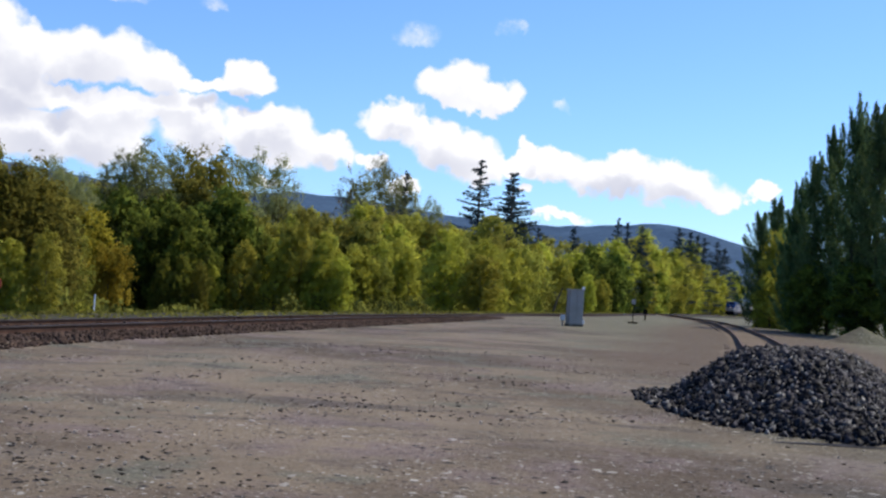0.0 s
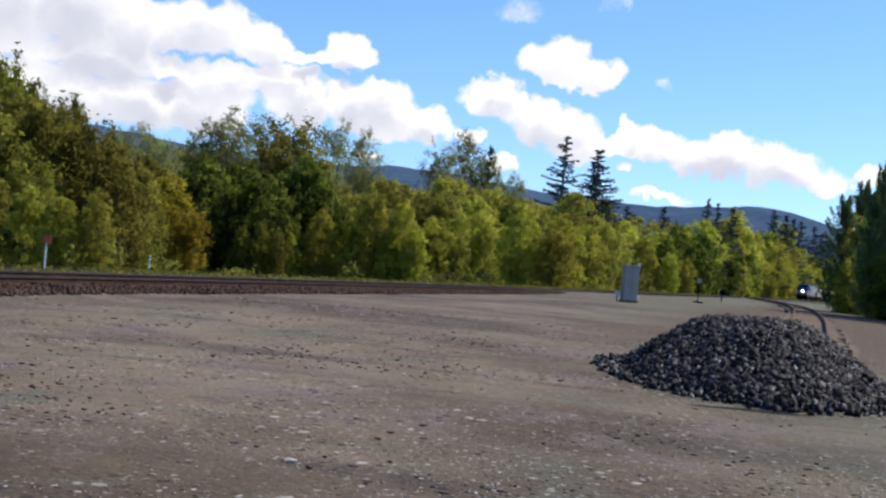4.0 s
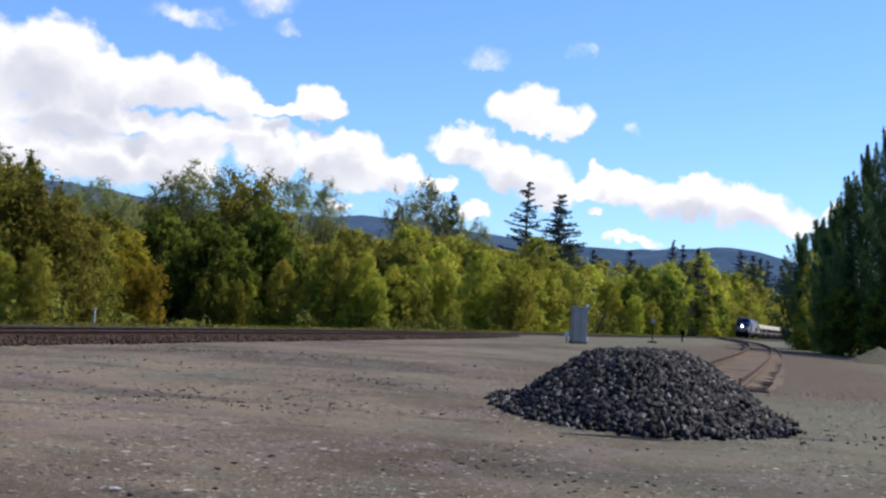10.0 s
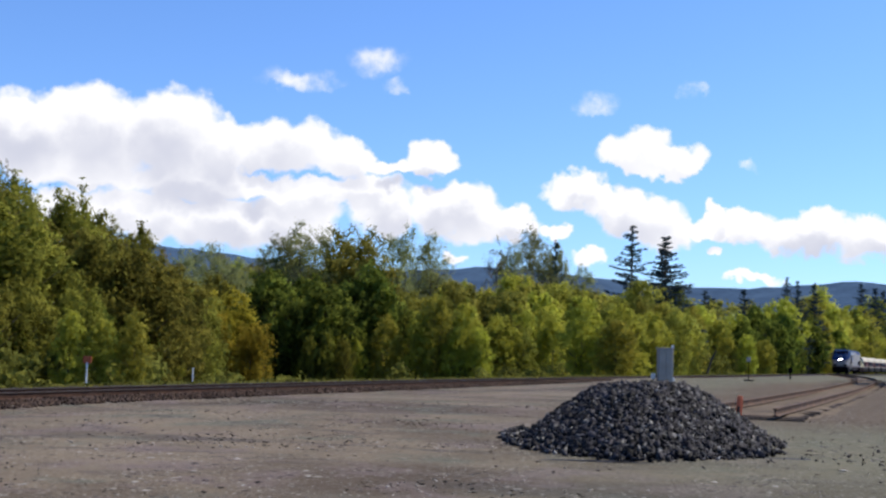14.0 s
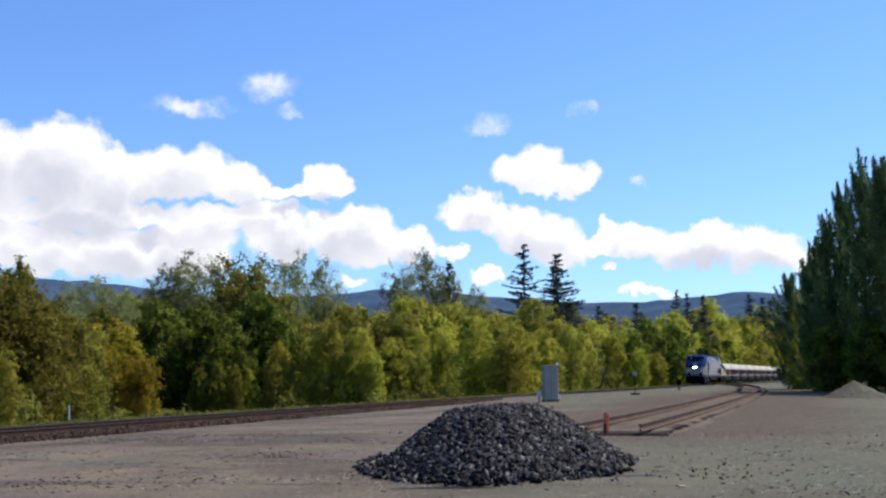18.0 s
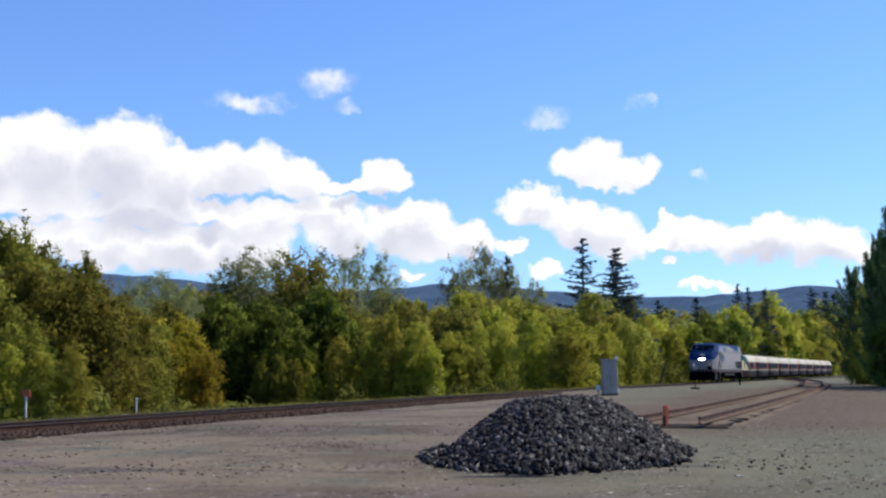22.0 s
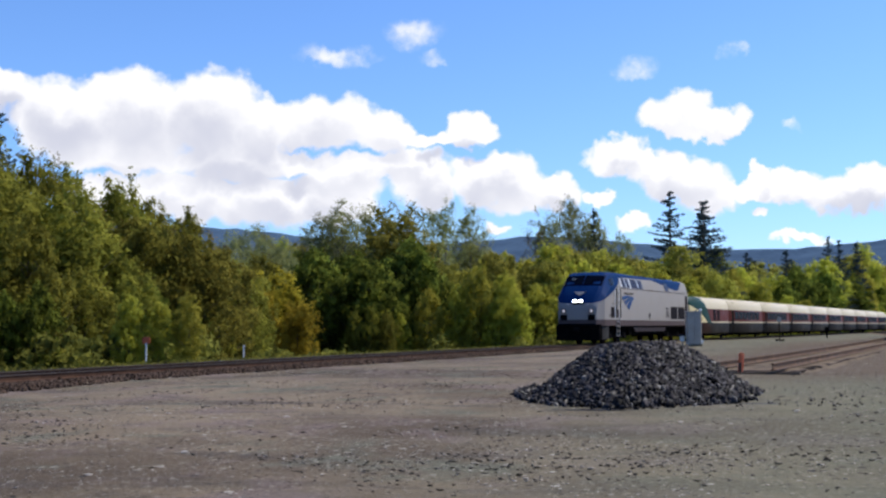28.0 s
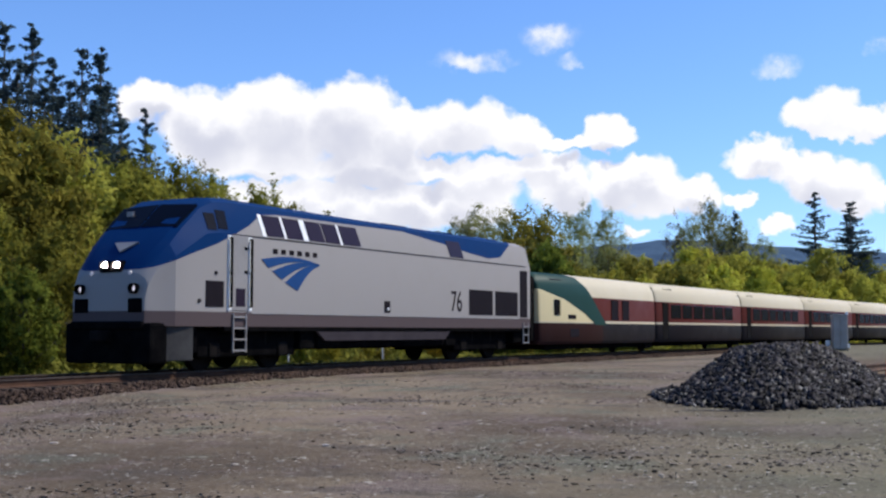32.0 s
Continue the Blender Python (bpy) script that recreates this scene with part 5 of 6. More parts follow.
# ---------------------------------------------------------------- the train
def livery(name, low_rgb, high_rgb, curve, x0, x1, z0, z1, rough=0.32, extra=None):
    """Two-tone paint: the second colour lies above a line that runs along the side. curve: (x, z) corners."""
    mat = bpy.data.materials.new(name)
    mat.use_nodes = True
    g = Graph(mat.node_tree)
    bsdf = mat.node_tree.nodes["Principled BSDF"]
    vec = g.n("ShaderNodeTexCoord").outputs["Object"]
    sep = g.n("ShaderNodeSeparateXYZ")
    g.put(sep.inputs[0], vec)

    def line(points):
        f = g.m("DIVIDE", g.m("SUBTRACT", sep.outputs[0], x0), x1 - x0)
        v = g.ramp(f, sorted(((x - x0) / (x1 - x0), (z - z0) / (z1 - z0)) for x, z in points))
        return g.m("MULTIPLY_ADD", v, z1 - z0, z0)

    dirt = g.noise(vec, 1.1, 5.0, 0.6)
    above = g.ease(g.m("SUBTRACT", sep.outputs[2], line(curve)), -0.01, 0.01)
    col = g.mix(above, (*low_rgb, 1), (*high_rgb, 1))
    for band in extra or ():
        if "z" in band:
            a = g.ease(sep.outputs[2], band["z"][0] - 0.008, band["z"][0] + 0.008)
            b = g.ease(sep.outputs[2], band["z"][1] + 0.008, band["z"][1] - 0.008)
        else:
            a = g.ease(g.m("SUBTRACT", sep.outputs[2], line(band["over"])), -0.01, 0.01)
            b = g.ease(g.m("SUBTRACT", sep.outputs[2], line(band["under"])), 0.01, -0.01)
        col = g.mix(g.m("MULTIPLY", a, b), col, (*band["rgb"], 1))
    grime = g.m("MULTIPLY", g.ease(dirt, 0.5, 0.85), 0.07)
    col = g.mix(grime, col, (0.16, 0.14, 0.12, 1))
    g.put(bsdf.inputs["Base Color"], col)
    bsdf.inputs["Specular IOR Level"].default_value = 0.06
    g.put(bsdf.inputs["Roughness"], g.m("MULTIPLY_ADD", dirt, 0.3, rough))
    b = g.n("ShaderNodeBump")
    b.inputs["Strength"].default_value, b.inputs["Distance"].default_value = 0.05, 0.02
    g.put(b.inputs["Height"], g.noise(vec, 2.0, 2.0))
    g.put(bsdf.inputs["Normal"], b.outputs[0])
    return mat


BLUE_EDGE = [(-10.4, 4.45), (-9.2, 4.4), (-8.5, 4.1), (-7.6, 3.66), (-6.6, 3.56), (-5.0, 3.70), (-3.5, 3.88), (-0.9, 4.12), (2.0, 4.10), (5.6, 4.08), (6.3, 4.02), (6.9, 3.68), (8.2, 3.14), (9.2, 2.82), (10.4, 2.36)]
LOCO_PAINT = livery("silver-grey and blue locomotive paint", (0.265, 0.247, 0.235), (0.0005, 0.024, 0.098), BLUE_EDGE, -10.5, 10.5, 0.0, 5.0, 0.45,
                    [{"z": (0.9, 1.46), "rgb": (0.080, 0.060, 0.060)}])


def loft(name, stations, mat, parent, label="", smooth=True, sharp=40):
    """A skin through cross sections: (x, [(y, z), ...]) with the same count of points."""
    k = len(stations[0][1])
    v = [(x, y, z) for x, ring in stations for y, z in ring]
    faces = [(i * k + j, i * k + (j + 1) % k, (i + 1) * k + (j + 1) % k, (i + 1) * k + j) for i in range(len(stations) - 1) for j in range(k)]
    faces += [tuple(range(k))[::-1], tuple((len(stations) - 1) * k + j for j in range(k))]
    bm = bmesh.new()
    vs = [bm.verts.new(p) for p in v]
    for f in faces:
        bm.faces.new([vs[i] for i in f])
    bmesh.ops.recalc_face_normals(bm, faces=bm.faces)
    for e in bm.edges:
        e.smooth = e.calc_face_angle(0) < radians(sharp)
    return part(name, bm, mat, parent, label, smooth)


def hull_ring(w, zb, zk, zr, inset, cut=0.0):
    """Half-width, bottom, knuckle height, roof height and how far the upper side leans in."""
    half = [(w, zb), (w, zb + 0.3), (w, zk), (w - inset, zr - 0.14), (w - inset - 0.22, zr - 0.02), (0.5 * (w - inset), zr)]
    return half + [(-y, z) for y, z in half[::-1]]


def wheelset(parent, x, r=0.51, gauge=0.755):
    axle = new("wheelset")
    axle.empty_display_size = 0.2
    axle.parent = parent
    axle.matrix_basis = pose(x, 0, r)
    for s in (-1, 1):
        bm = bmesh.new()
        tube(bm, (0, s * gauge - 0.065, 0), (0, s * gauge + 0.065, 0), r, n=28)
        tube(bm, (0, s * (gauge - 0.09), 0), (0, s * (gauge - 0.06), 0), r + 0.025, n=28)
        tube(bm, (0, s * gauge, 0), (0, s * (gauge + 0.11), 0), 0.16, n=14)
        part("wheel", bm, IRON, axle)
    part("axle", tube(bmesh.new(), (0, -0.7, 0), (0, 0.7, 0), 0.09, n=12), BLACK, axle)
    return axle


AXLES = []


HULL = [(-10.3, 1.30, 1.15, 3.2, 4.05, 0.16), (-10.1, 1.48, 1.12, 3.40, 4.28, 0.20), (-9.6, 1.525, 1.1, 3.42, 4.32, 0.22), (-4, 1.525, 1.1, 3.42, 4.33, 0.22), (2, 1.525, 1.1, 3.42, 4.34, 0.22),
        (6.0, 1.525, 1.1, 3.42, 4.36, 0.22), (7.6, 1.525, 1.1, 3.42, 4.37, 0.22), (8.15, 1.525, 1.1, 3.42, 4.33, 0.24), (8.6, 1.52, 1.1, 3.36, 4.14, 0.26), (9.2, 1.51, 1.1, 3.02, 3.62, 0.24), (9.62, 1.46, 1.1, 2.76, 3.20, 0.21),
        (10.05, 1.26, 1.1, 2.42, 2.72, 0.14), (10.25, 1.19, 1.12, 2.05, 2.36, 0.10), (10.32, 1.15, 1.15, 1.72, 2.02, 0.08)]


def hull_side(x, z):
    """Half-width of the cowl at a place along it and a height."""
    w, zk, zr, ins = (float(np.interp(x, [h[0] for h in HULL], [h[i] for h in HULL])) for i in (1, 3, 4, 5))
    return w - ins * max(0.0, (z - zk) / (zr - 0.14 - zk))


def side_pane(x0, x1, z0, z1, s, slant=0.0):
    """A thin pane that lies on the cowl's side, its top shifted forward by the slant."""
    bm = bmesh.new()
    rows = [[bm.verts.new((x, s * (hull_side(x, z) + e), z)) for x, z in ((x0, z0), (x1, z0), (x1 + slant, z1), (x0 + slant, z1))] for e in (-0.02, 0.014)]
    bm.faces.new(rows[1]), bm.faces.new(rows[0][::-1])
    for i in range(4):
        bm.faces.new((rows[0][i], rows[0][(i + 1) % 4], rows[1][(i + 1) % 4], rows[1][i]))
    bmesh.ops.recalc_face_normals(bm, faces=bm.faces)
    return bm


def locomotive():
    loco = thing("locomotive", Matrix(), "silver-grey and blue diesel passenger locomotive with lit headlights", "locomotive")
    st = []
    for x, w, zb, zk, zr, ins in HULL:
        st.append((x, hull_ring(w, zb, zk, zr, ins)))
    loft("body", st, LOCO_PAINT, loco, sharp=16)
    # windscreen, two panes on the slope, and side cab windows
    for s in (-1, 1):
        bm = bmesh.new()
        pts = [(9.30, 0.03 * s, 3.52), (9.28, 1.16 * s, 3.48), (8.60, 1.20 * s, 4.08), (8.60, 0.03 * s, 4.13)]
        n = Vector((0.66, 0, 0.75)).normalized() * 0.03
        a = [bm.verts.new(Vector(p) + n) for p in pts]
        b = [bm.verts.new(Vector(p) - n) for p in pts]
        bm.faces.new(a), bm.faces.new(b[::-1])
        for i in range(4):
            bm.faces.new((a[i], b[i], b[(i + 1) % 4], a[(i + 1) % 4]))
        bmesh.ops.recalc_face_normals(bm, faces=bm.faces)
        part("windscreen_pane", bm, SCREEN, loco, "near-black sloping windscreen pane")
    for s in (-1, 1):
        part("cab_window", side_pane(7.78, 8.14, 3.52, 4.0, s), GLASS, loco, "dark cab side window")
        part("cab_window", side_pane(8.20, 8.52, 3.48, 3.90, s), GLASS, loco, "dark cab side window")
        for x0, ln in ((6.20, 0.75), (5.33, 0.74), (4.31, 0.75), (3.50, 0.72), (2.66, 0.95)):
            part("upper_window", side_pane(x0 - ln, x0, 3.47, 4.02, s, 0.10), PLUM, loco, "plum-dark slanting upper window")
        for x0, ln in ((6.38, 0.15), (5.44, 0.10), (4.56, 0.22), (2.77, 0.10)):
            part("window_pillar", side_pane(x0 - ln, x0, 3.45, 4.03, s, 0.10), WHITE, loco, "white slanting pillar between upper windows")
        part("roof_seam", side_pane(-9.6, 7.6, 3.40, 3.425, s), LOUVRE, loco, "thin dark seam below the sloping cowl")
        part("upper_vent", side_pane(-4.7, -3.75, 3.47, 4.02, s, 0.10), PLUM, loco, "dark upper vent")
        y = s * 1.527
        for x0, x1, z0, z1, nm in ((-8.9, -7.05, 1.55, 2.42, "side_grille"), (-6.85, -5.05, 1.55, 2.42, "side_grille"), (7.95, 8.62, 1.58, 2.22, "side_grille"), (0.1, 0.44, 1.55, 1.90, "fuel_filler")):
            gr = part(nm, block(bmesh.new(), x0, x1, y - 0.012, y + 0.012, z0, z1, 0.008), LOUVRE, loco)
            if nm == "side_grille":
                for k in range(9):
                    zz = z0 + (k + 0.5) * (z1 - z0) / 9
                    part("slat", block(bmesh.new(), x0 + 0.03, x1 - 0.03, y - 0.016, y + 0.016, zz - 0.012, zz + 0.012), LOUVRE, gr)
            else:
                part("filler_cap", tube(bmesh.new(), (0.22, y - 0.02, 1.66), (0.22, y + 0.02, 1.66), 0.05, n=10), WHITE, gr, "pale round filler cap")
        # cab door with its grab rails, lower pane and ladder
        door = part("cab_door", block(bmesh.new(), 7.0, 7.66, y - 0.012, y + 0.014, 1.5, 3.40, 0.02), PAINT_GREY, loco, "grey cab door")
        part("door_pane", block(bmesh.new(), 7.12, 7.50, y + s * 0.012 - 0.008, y + s * 0.012 + 0.008, 1.60, 2.06, 0.01), PLUM, door, "dark lower door panel")
        for zz in (2.45, 3.05):
            part("latch", block(bmesh.new(), 7.02, 7.16, y + s * 0.012 - 0.02, y + s * 0.012 + 0.02, zz, zz + 0.07, 0.01), BLACK, door)
        for xr in (6.93, 7.73):
            bm = tube(bmesh.new(), (xr, y + s * 0.07, 1.6), (xr, y + s * 0.07, 3.32), 0.036)
            for zz in (1.6, 2.45, 3.32):
                tube(bm, (xr, y, zz), (xr, y + s * 0.07, zz), 0.022)
            part("grab_rail", bm, BLACK, loco)
            part("rail_backing", block(bmesh.new(), xr - 0.085, xr + 0.085, y - 0.008, y + 0.008, 1.50, 3.38, 0), WHITE, loco, "pale strip behind the grab rail")
        ladder = part("ladder", tube(bmesh.new(), (7.1, y + s * 0.03, 0.45), (7.1, y + s * 0.03, 1.42), 0.025), PAINT_GREY, loco)
        part("stile", tube(bmesh.new(), (7.6, y + s * 0.03, 0.45), (7.6, y + s * 0.03, 1.42), 0.025), PAINT_GREY, ladder)
        for k in range(4):
            part("rung", block(bmesh.new(), 7.08, 7.62, y - 0.03 + s * 0.03, y + 0.03 + s * 0.03, 0.48 + 0.28 * k, 0.52 + 0.28 * k), PAINT_GREY, ladder)
        part("rear_door", block(bmesh.new(), -9.75, -9.1, y - 0.012, y + 0.014, 1.5, 3.25, 0.02), LOUVRE, loco, "dark recessed rear door")
        bm = tube(bmesh.new(), (-9.8, y + s * 0.02, 0.5), (-9.8, y + s * 0.02, 1.3), 0.022)
        tube(bm, (-9.35, y + s * 0.02, 0.5), (-9.35, y + s * 0.02, 1.3), 0.022)
        for k in range(3):
            tube(bm, (-9.8, y + s * 0.02, 0.55 + 0.3 * k), (-9.35, y + s * 0.02, 0.55 + 0.3 * k), 0.02)
        part("rear_steps", bm, PAINT_GREY, loco)
        part("body_rib", block(bmesh.new(), -9.0, 6.85, y - 0.012, y + 0.012, 1.43, 1.47), PAINT_GREY, loco)
        # the plain blue wing emblem: three tapering bands, and grey bars for the lettering
        for (xu, zu), (xl, zl) in (((6.45, 2.85), (6.16, 2.64)), ((5.99, 2.56), (5.58, 2.35)), ((5.43, 2.28), (4.87, 2.07))):
            bm = bmesh.new()
            n = 10
            rows = [[], [], [], []]
            for i in range(n + 1):
                f = i / n
                for r, (xa, za) in enumerate(((xu, zu), (xl, zl))):
                    x, z = xa + (3.85 - xa) * f, za + (2.83 - 0.03 * r - za) * f + 0.13 * math.sin(math.pi * f)
                    rows[r].append(bm.verts.new((x, y + s * 0.002, z)))
                    rows[r + 2].append(bm.verts.new((x, y + s * 0.012, z)))
            for i in range(n):
                for r0, r1 in ((0, 1), (2, 3), (0, 2), (1, 3)):
                    bm.faces.new((rows[r0][i], rows[r0][i + 1], rows[r1][i + 1], rows[r1][i]))
            bmesh.ops.recalc_face_normals(bm, faces=bm.faces)
            part("emblem_band", bm, PAINT_BLUE, loco, "plain blue swoosh emblem band")
        for k in range(6):
            x0 = 5.97 - 0.36 * k
            part("lettering_bar", block(bmesh.new(), x0 - 0.20, x0, y + s * 0.004 - 0.004, y + s * 0.004 + 0.004, 3.02, 3.15), LOUVRE, loco)
        txt = bpy.data.curves.new("number", "FONT")
        txt.body, txt.size, txt.extrude = "76", 0.98, 0.004
        tmp = bpy.data.objects.new("number", txt)
        me = bpy.data.meshes.new_from_object(tmp)
        bpy.data.objects.remove(tmp)
        me.materials.append(LOUVRE)
        num = new("road_number", me)
        num.parent = loco
        num.matrix_basis = Matrix.Translation((-3.75 if s > 0 else -4.65, y + s * 0.008, 1.66)) @ pose(0, 0, 0, 90, 0, 180 if s > 0 else 0) @ Matrix.Diagonal((0.82, 1, 1, 1))
        tagged(num, "dark road number seventy-six painted on the side")
        for xs, zs in ((8.85, 1.72), (8.25, 2.42)):
            part("sand_filler", tube(bmesh.new(), (xs, y - 0.02, zs), (xs, y + 0.02, zs), 0.05, n=12), LOUVRE, loco)
        bm = bmesh.new()
        ends = [[bm.verts.new((x, s * w, z)) for x, z in ((-3.9, 1.10), (4.1, 1.10), (3.5, 0.72), (-3.4, 0.72))] for w in (1.44, 1.505)]
        bm.faces.new(ends[0]), bm.faces.new(ends[1][::-1])
        for i in range(4):
            bm.faces.new((ends[0][i], ends[0][(i + 1) % 4], ends[1][(i + 1) % 4], ends[1][i]))
        bmesh.ops.recalc_face_normals(bm, faces=bm.faces)
        part("tank_shroud", bm, SHROUD, loco, "dull mauve-grey shroud over the fuel tank")
        # cowl skirt, fuel tank and equipment under the sill
        part("side_sill", block(bmesh.new(), -9.9, 7.9, s * 1.42 - 0.1, s * 1.42 + 0.1, 0.98, 1.16, 0.02), BLACK, loco)
        part("pilot_skirt", block(bmesh.new(), -0.62, 0.62, -0.05, 0.05, 0.28, 1.14, 0.03, pose(9.62, s * 1.31, 0, 0, 0, s * -14)), SKIRT_GREY, loco, "grimy grey side skirt")
    part("centre_sill", block(bmesh.new(), -9.6, 9.6, -0.85, 0.85, 0.62, 1.12, 0.03), BLACK, loco)
    for x0, x1, z0 in ((3.8, 4.5, 0.5), (-4.4, -3.7, 0.5), (-9.9, -8.9, 0.55), (8.7, 9.3, 0.45)):
        part("equipment_box", block(bmesh.new(), x0, x1, -1.36, 1.36, z0, 1.12, 0.05), BLACK, loco)
    part("fuel_tank", block(bmesh.new(), -3.6, 3.7, -1.40, 1.40, 0.48, 1.14, 0.16), BLACK, loco, "dark fuel tank")
    # pale block added to imitate light showing in the windscreen
    part("cab_card", block(bmesh.new(), 8.9, 8.93, -0.80, -0.58, 3.84, 3.98), PAINT_GREY, loco, "small pale block added for the spot of light in the windscreen")
    part("pilot", block(bmesh.new(), 9.75, 10.35, -1.36, 1.36, 0.22, 1.18, 0.08), BLACK, loco, "black pilot plate")
    part("front_bumper", block(bmesh.new(), 10.1, 10.42, -1.15, 1.15, 1.02, 1.22, 0.05), BLACK, loco)
    part("coupler", block(bmesh.new(), 10.25, 10.75, -0.16, 0.16, 0.75, 1.0, 0.05), IRON, loco)
    part("rear_coupler", block(bmesh.new(), -10.75, -10.2, -0.16, 0.16, 0.75, 1.0, 0.05), IRON, loco)
    face = pose(10.17, 0, 2.52, 0, -38, 0)
    part("headlight_housing", block(bmesh.new(), -0.05, 0.05, -0.34, 0.34, -0.16, 0.16, 0.04, face), BLACK, loco)
    for s in (-1, 1):
        bm = tube(bmesh.new(), (10.02, s * 0.19, 2.52), (10.24, s * 0.19, 2.52), 0.11, n=16)
        part("headlight", bm, LAMP, loco, "lit round headlight")
        # collar added to cut the lens's glow to the side, like a beam
        part("headlight_rim", tube(bmesh.new(), (10.06, s * 0.19, 2.52), (10.31, s * 0.19, 2.52), 0.13, n=16, caps=False), BLACK, loco)
        part("ditch_housing", tube(bmesh.new(), (10.15, s * 0.86, 1.98), (10.46, s * 0.86, 1.98), 0.12, n=16, caps=False), BLACK, loco)
        part("ditch_light", tube(bmesh.new(), (10.30, s * 0.86, 1.98), (10.36, s * 0.86, 1.98), 0.065, n=16), DITCH, loco, "lit ditch light")
        part("nose_recess", block(bmesh.new(), 10.24, 10.35, s * 0.86 - 0.22, s * 0.86 + 0.22, 1.42, 1.76, 0.03), BLACK, loco)
        part("marker_light", tube(bmesh.new(), (10.18, s * 0.62, 2.36), (10.28, s * 0.62, 2.36), 0.05, n=10), MARKER, loco)
    bm = bmesh.new()
    nv = [bm.verts.new(p) for p in ((9.72, 0.38, 3.10), (9.72, -0.38, 3.10), (9.95, 0, 2.86))]
    nv2 = [bm.verts.new(v.co + Vector((0.03, 0, 0.03))) for v in nv]
    bm.faces.new(nv2), bm.faces.new(nv[::-1])
    for i in range(3):
        bm.faces.new((nv[i], nv[(i + 1) % 3], nv2[(i + 1) % 3], nv2[i]))
    bmesh.ops.recalc_face_normals(bm, faces=bm.faces)
    part("nose_emblem", bm, PAINT_GREY, loco, "pale triangular nose emblem")
    for x0, x1 in ((-9.0, -7.2), (-2.37, -0.87), (-5.6, -4.4), (3.0, 4.2)):
        part("roof_hatch", block(bmesh.new(), x0, x1, -0.62, 0.62, 4.30, 4.42, 0.03), BLACK if x0 in (-2.37, -5.6) else PAINT_BLUE, loco)
    bm = tube(bmesh.new(), (6.3, -0.2, 4.36), (6.75, -0.2, 4.40), 0.05)
    tube(bm, (6.25, 0.2, 4.36), (6.85, 0.2, 4.40), 0.05)
    part("horn", bm, IRON, loco)
    for cx in (6.55, -6.55):
        truck = part("truck", block(bmesh.new(), cx - 2.0, cx + 2.0, -1.22, -0.98, 0.34, 1.0, 0.06), BLACK, loco, "black truck frame")
        part("side_frame", block(bmesh.new(), cx - 2.0, cx + 2.0, 0.98, 1.22, 0.34, 1.0, 0.06), BLACK, truck)
        part("bolster", block(bmesh.new(), cx - 0.5, cx + 0.5, -1.1, 1.1, 0.5, 1.05, 0.05), BLACK, truck)
        for s in (-1, 1):
            for dx in (-1.4, 1.4):
                part("axle_box", block(bmesh.new(), cx + dx - 0.2, cx + dx + 0.2, s * 1.12 - 0.16, s * 1.12 + 0.16, 0.33, 0.70, 0.05), IRON, truck)
                part("spring", tube(bmesh.new(), (cx + dx * 0.5, s * 1.12, 0.62), (cx + dx * 0.5, s * 1.12, 1.0), 0.11, n=12), IRON, truck)
        for dx in (-1.4, 1.4):
            AXLES.append((wheelset(loco, cx + dx), 0.51))
    return loco


CREAM, MAROON, FOREST = (0.54, 0.47, 0.335), (0.100, 0.024, 0.018), (0.019, 0.0165, 0.0185)
CAR_L = 13.1
ARCH_OUT = [(-6.6, 0.0), (-0.41, 0.0), (-0.33, 1.25), (0.34, 1.7), (1.07, 2.27), (1.74, 2.8), (2.47, 3.2), (3.45, 3.9), (6.6, 3.95)]
ARCH_IN = [(-6.6, 0.2), (0.89, 0.2), (1.07, 1.3), (2.11, 1.72), (4.06, 2.27), (6.6, 2.67)]
CAR_PAINT = livery("cream, maroon and dark green coach paint", MAROON, CREAM, [(-6.6, 2.42), (6.6, 2.42)], -6.6, 6.6, 0.0, 4.0, 0.28,
                   [{"z": (0.0, 1.32), "rgb": FOREST}, {"z": (1.32, 1.42), "rgb": CREAM}])
FIN_PAINT = livery("coach paint with a sweeping green arch", MAROON, CREAM, [(-6.6, 2.42), (6.6, 2.42)], -6.6, 6.6, 0.0, 4.0, 0.28,
                   [{"z": (0.0, 1.32), "rgb": FOREST}, {"z": (1.32, 1.42), "rgb": CREAM},
                    {"over": [(-6.6, 3.9), (0.9, 3.9), (0.95, 1.36), (6.6, 1.36)], "under": ARCH_IN, "rgb": (0.62, 0.52, 0.30)},
                    {"over": [(-6.6, 3.9), (0.1, 3.9), (0.15, 0.2), (6.6, 0.2)], "under": [(-6.6, 1.30), (6.6, 1.30)], "rgb": (0.038, 0.017, 0.015)},
                    {"over": [(max(x, -6.6), max(z, 1.25)) for x, z in ARCH_IN], "under": ARCH_OUT, "rgb": (0.020, 0.052, 0.044)}])


def car_ring(w, zb, zr):
    half = [(w - 0.10, zb), (w, zb + 0.14), (w, 1.4), (w - 0.02, 2.42), (w - 0.09, 2.82), (w - 0.30, zr - 0.12), (w - 0.75, zr)]
    return half + [(-y, z) for y, z in half[::-1]]


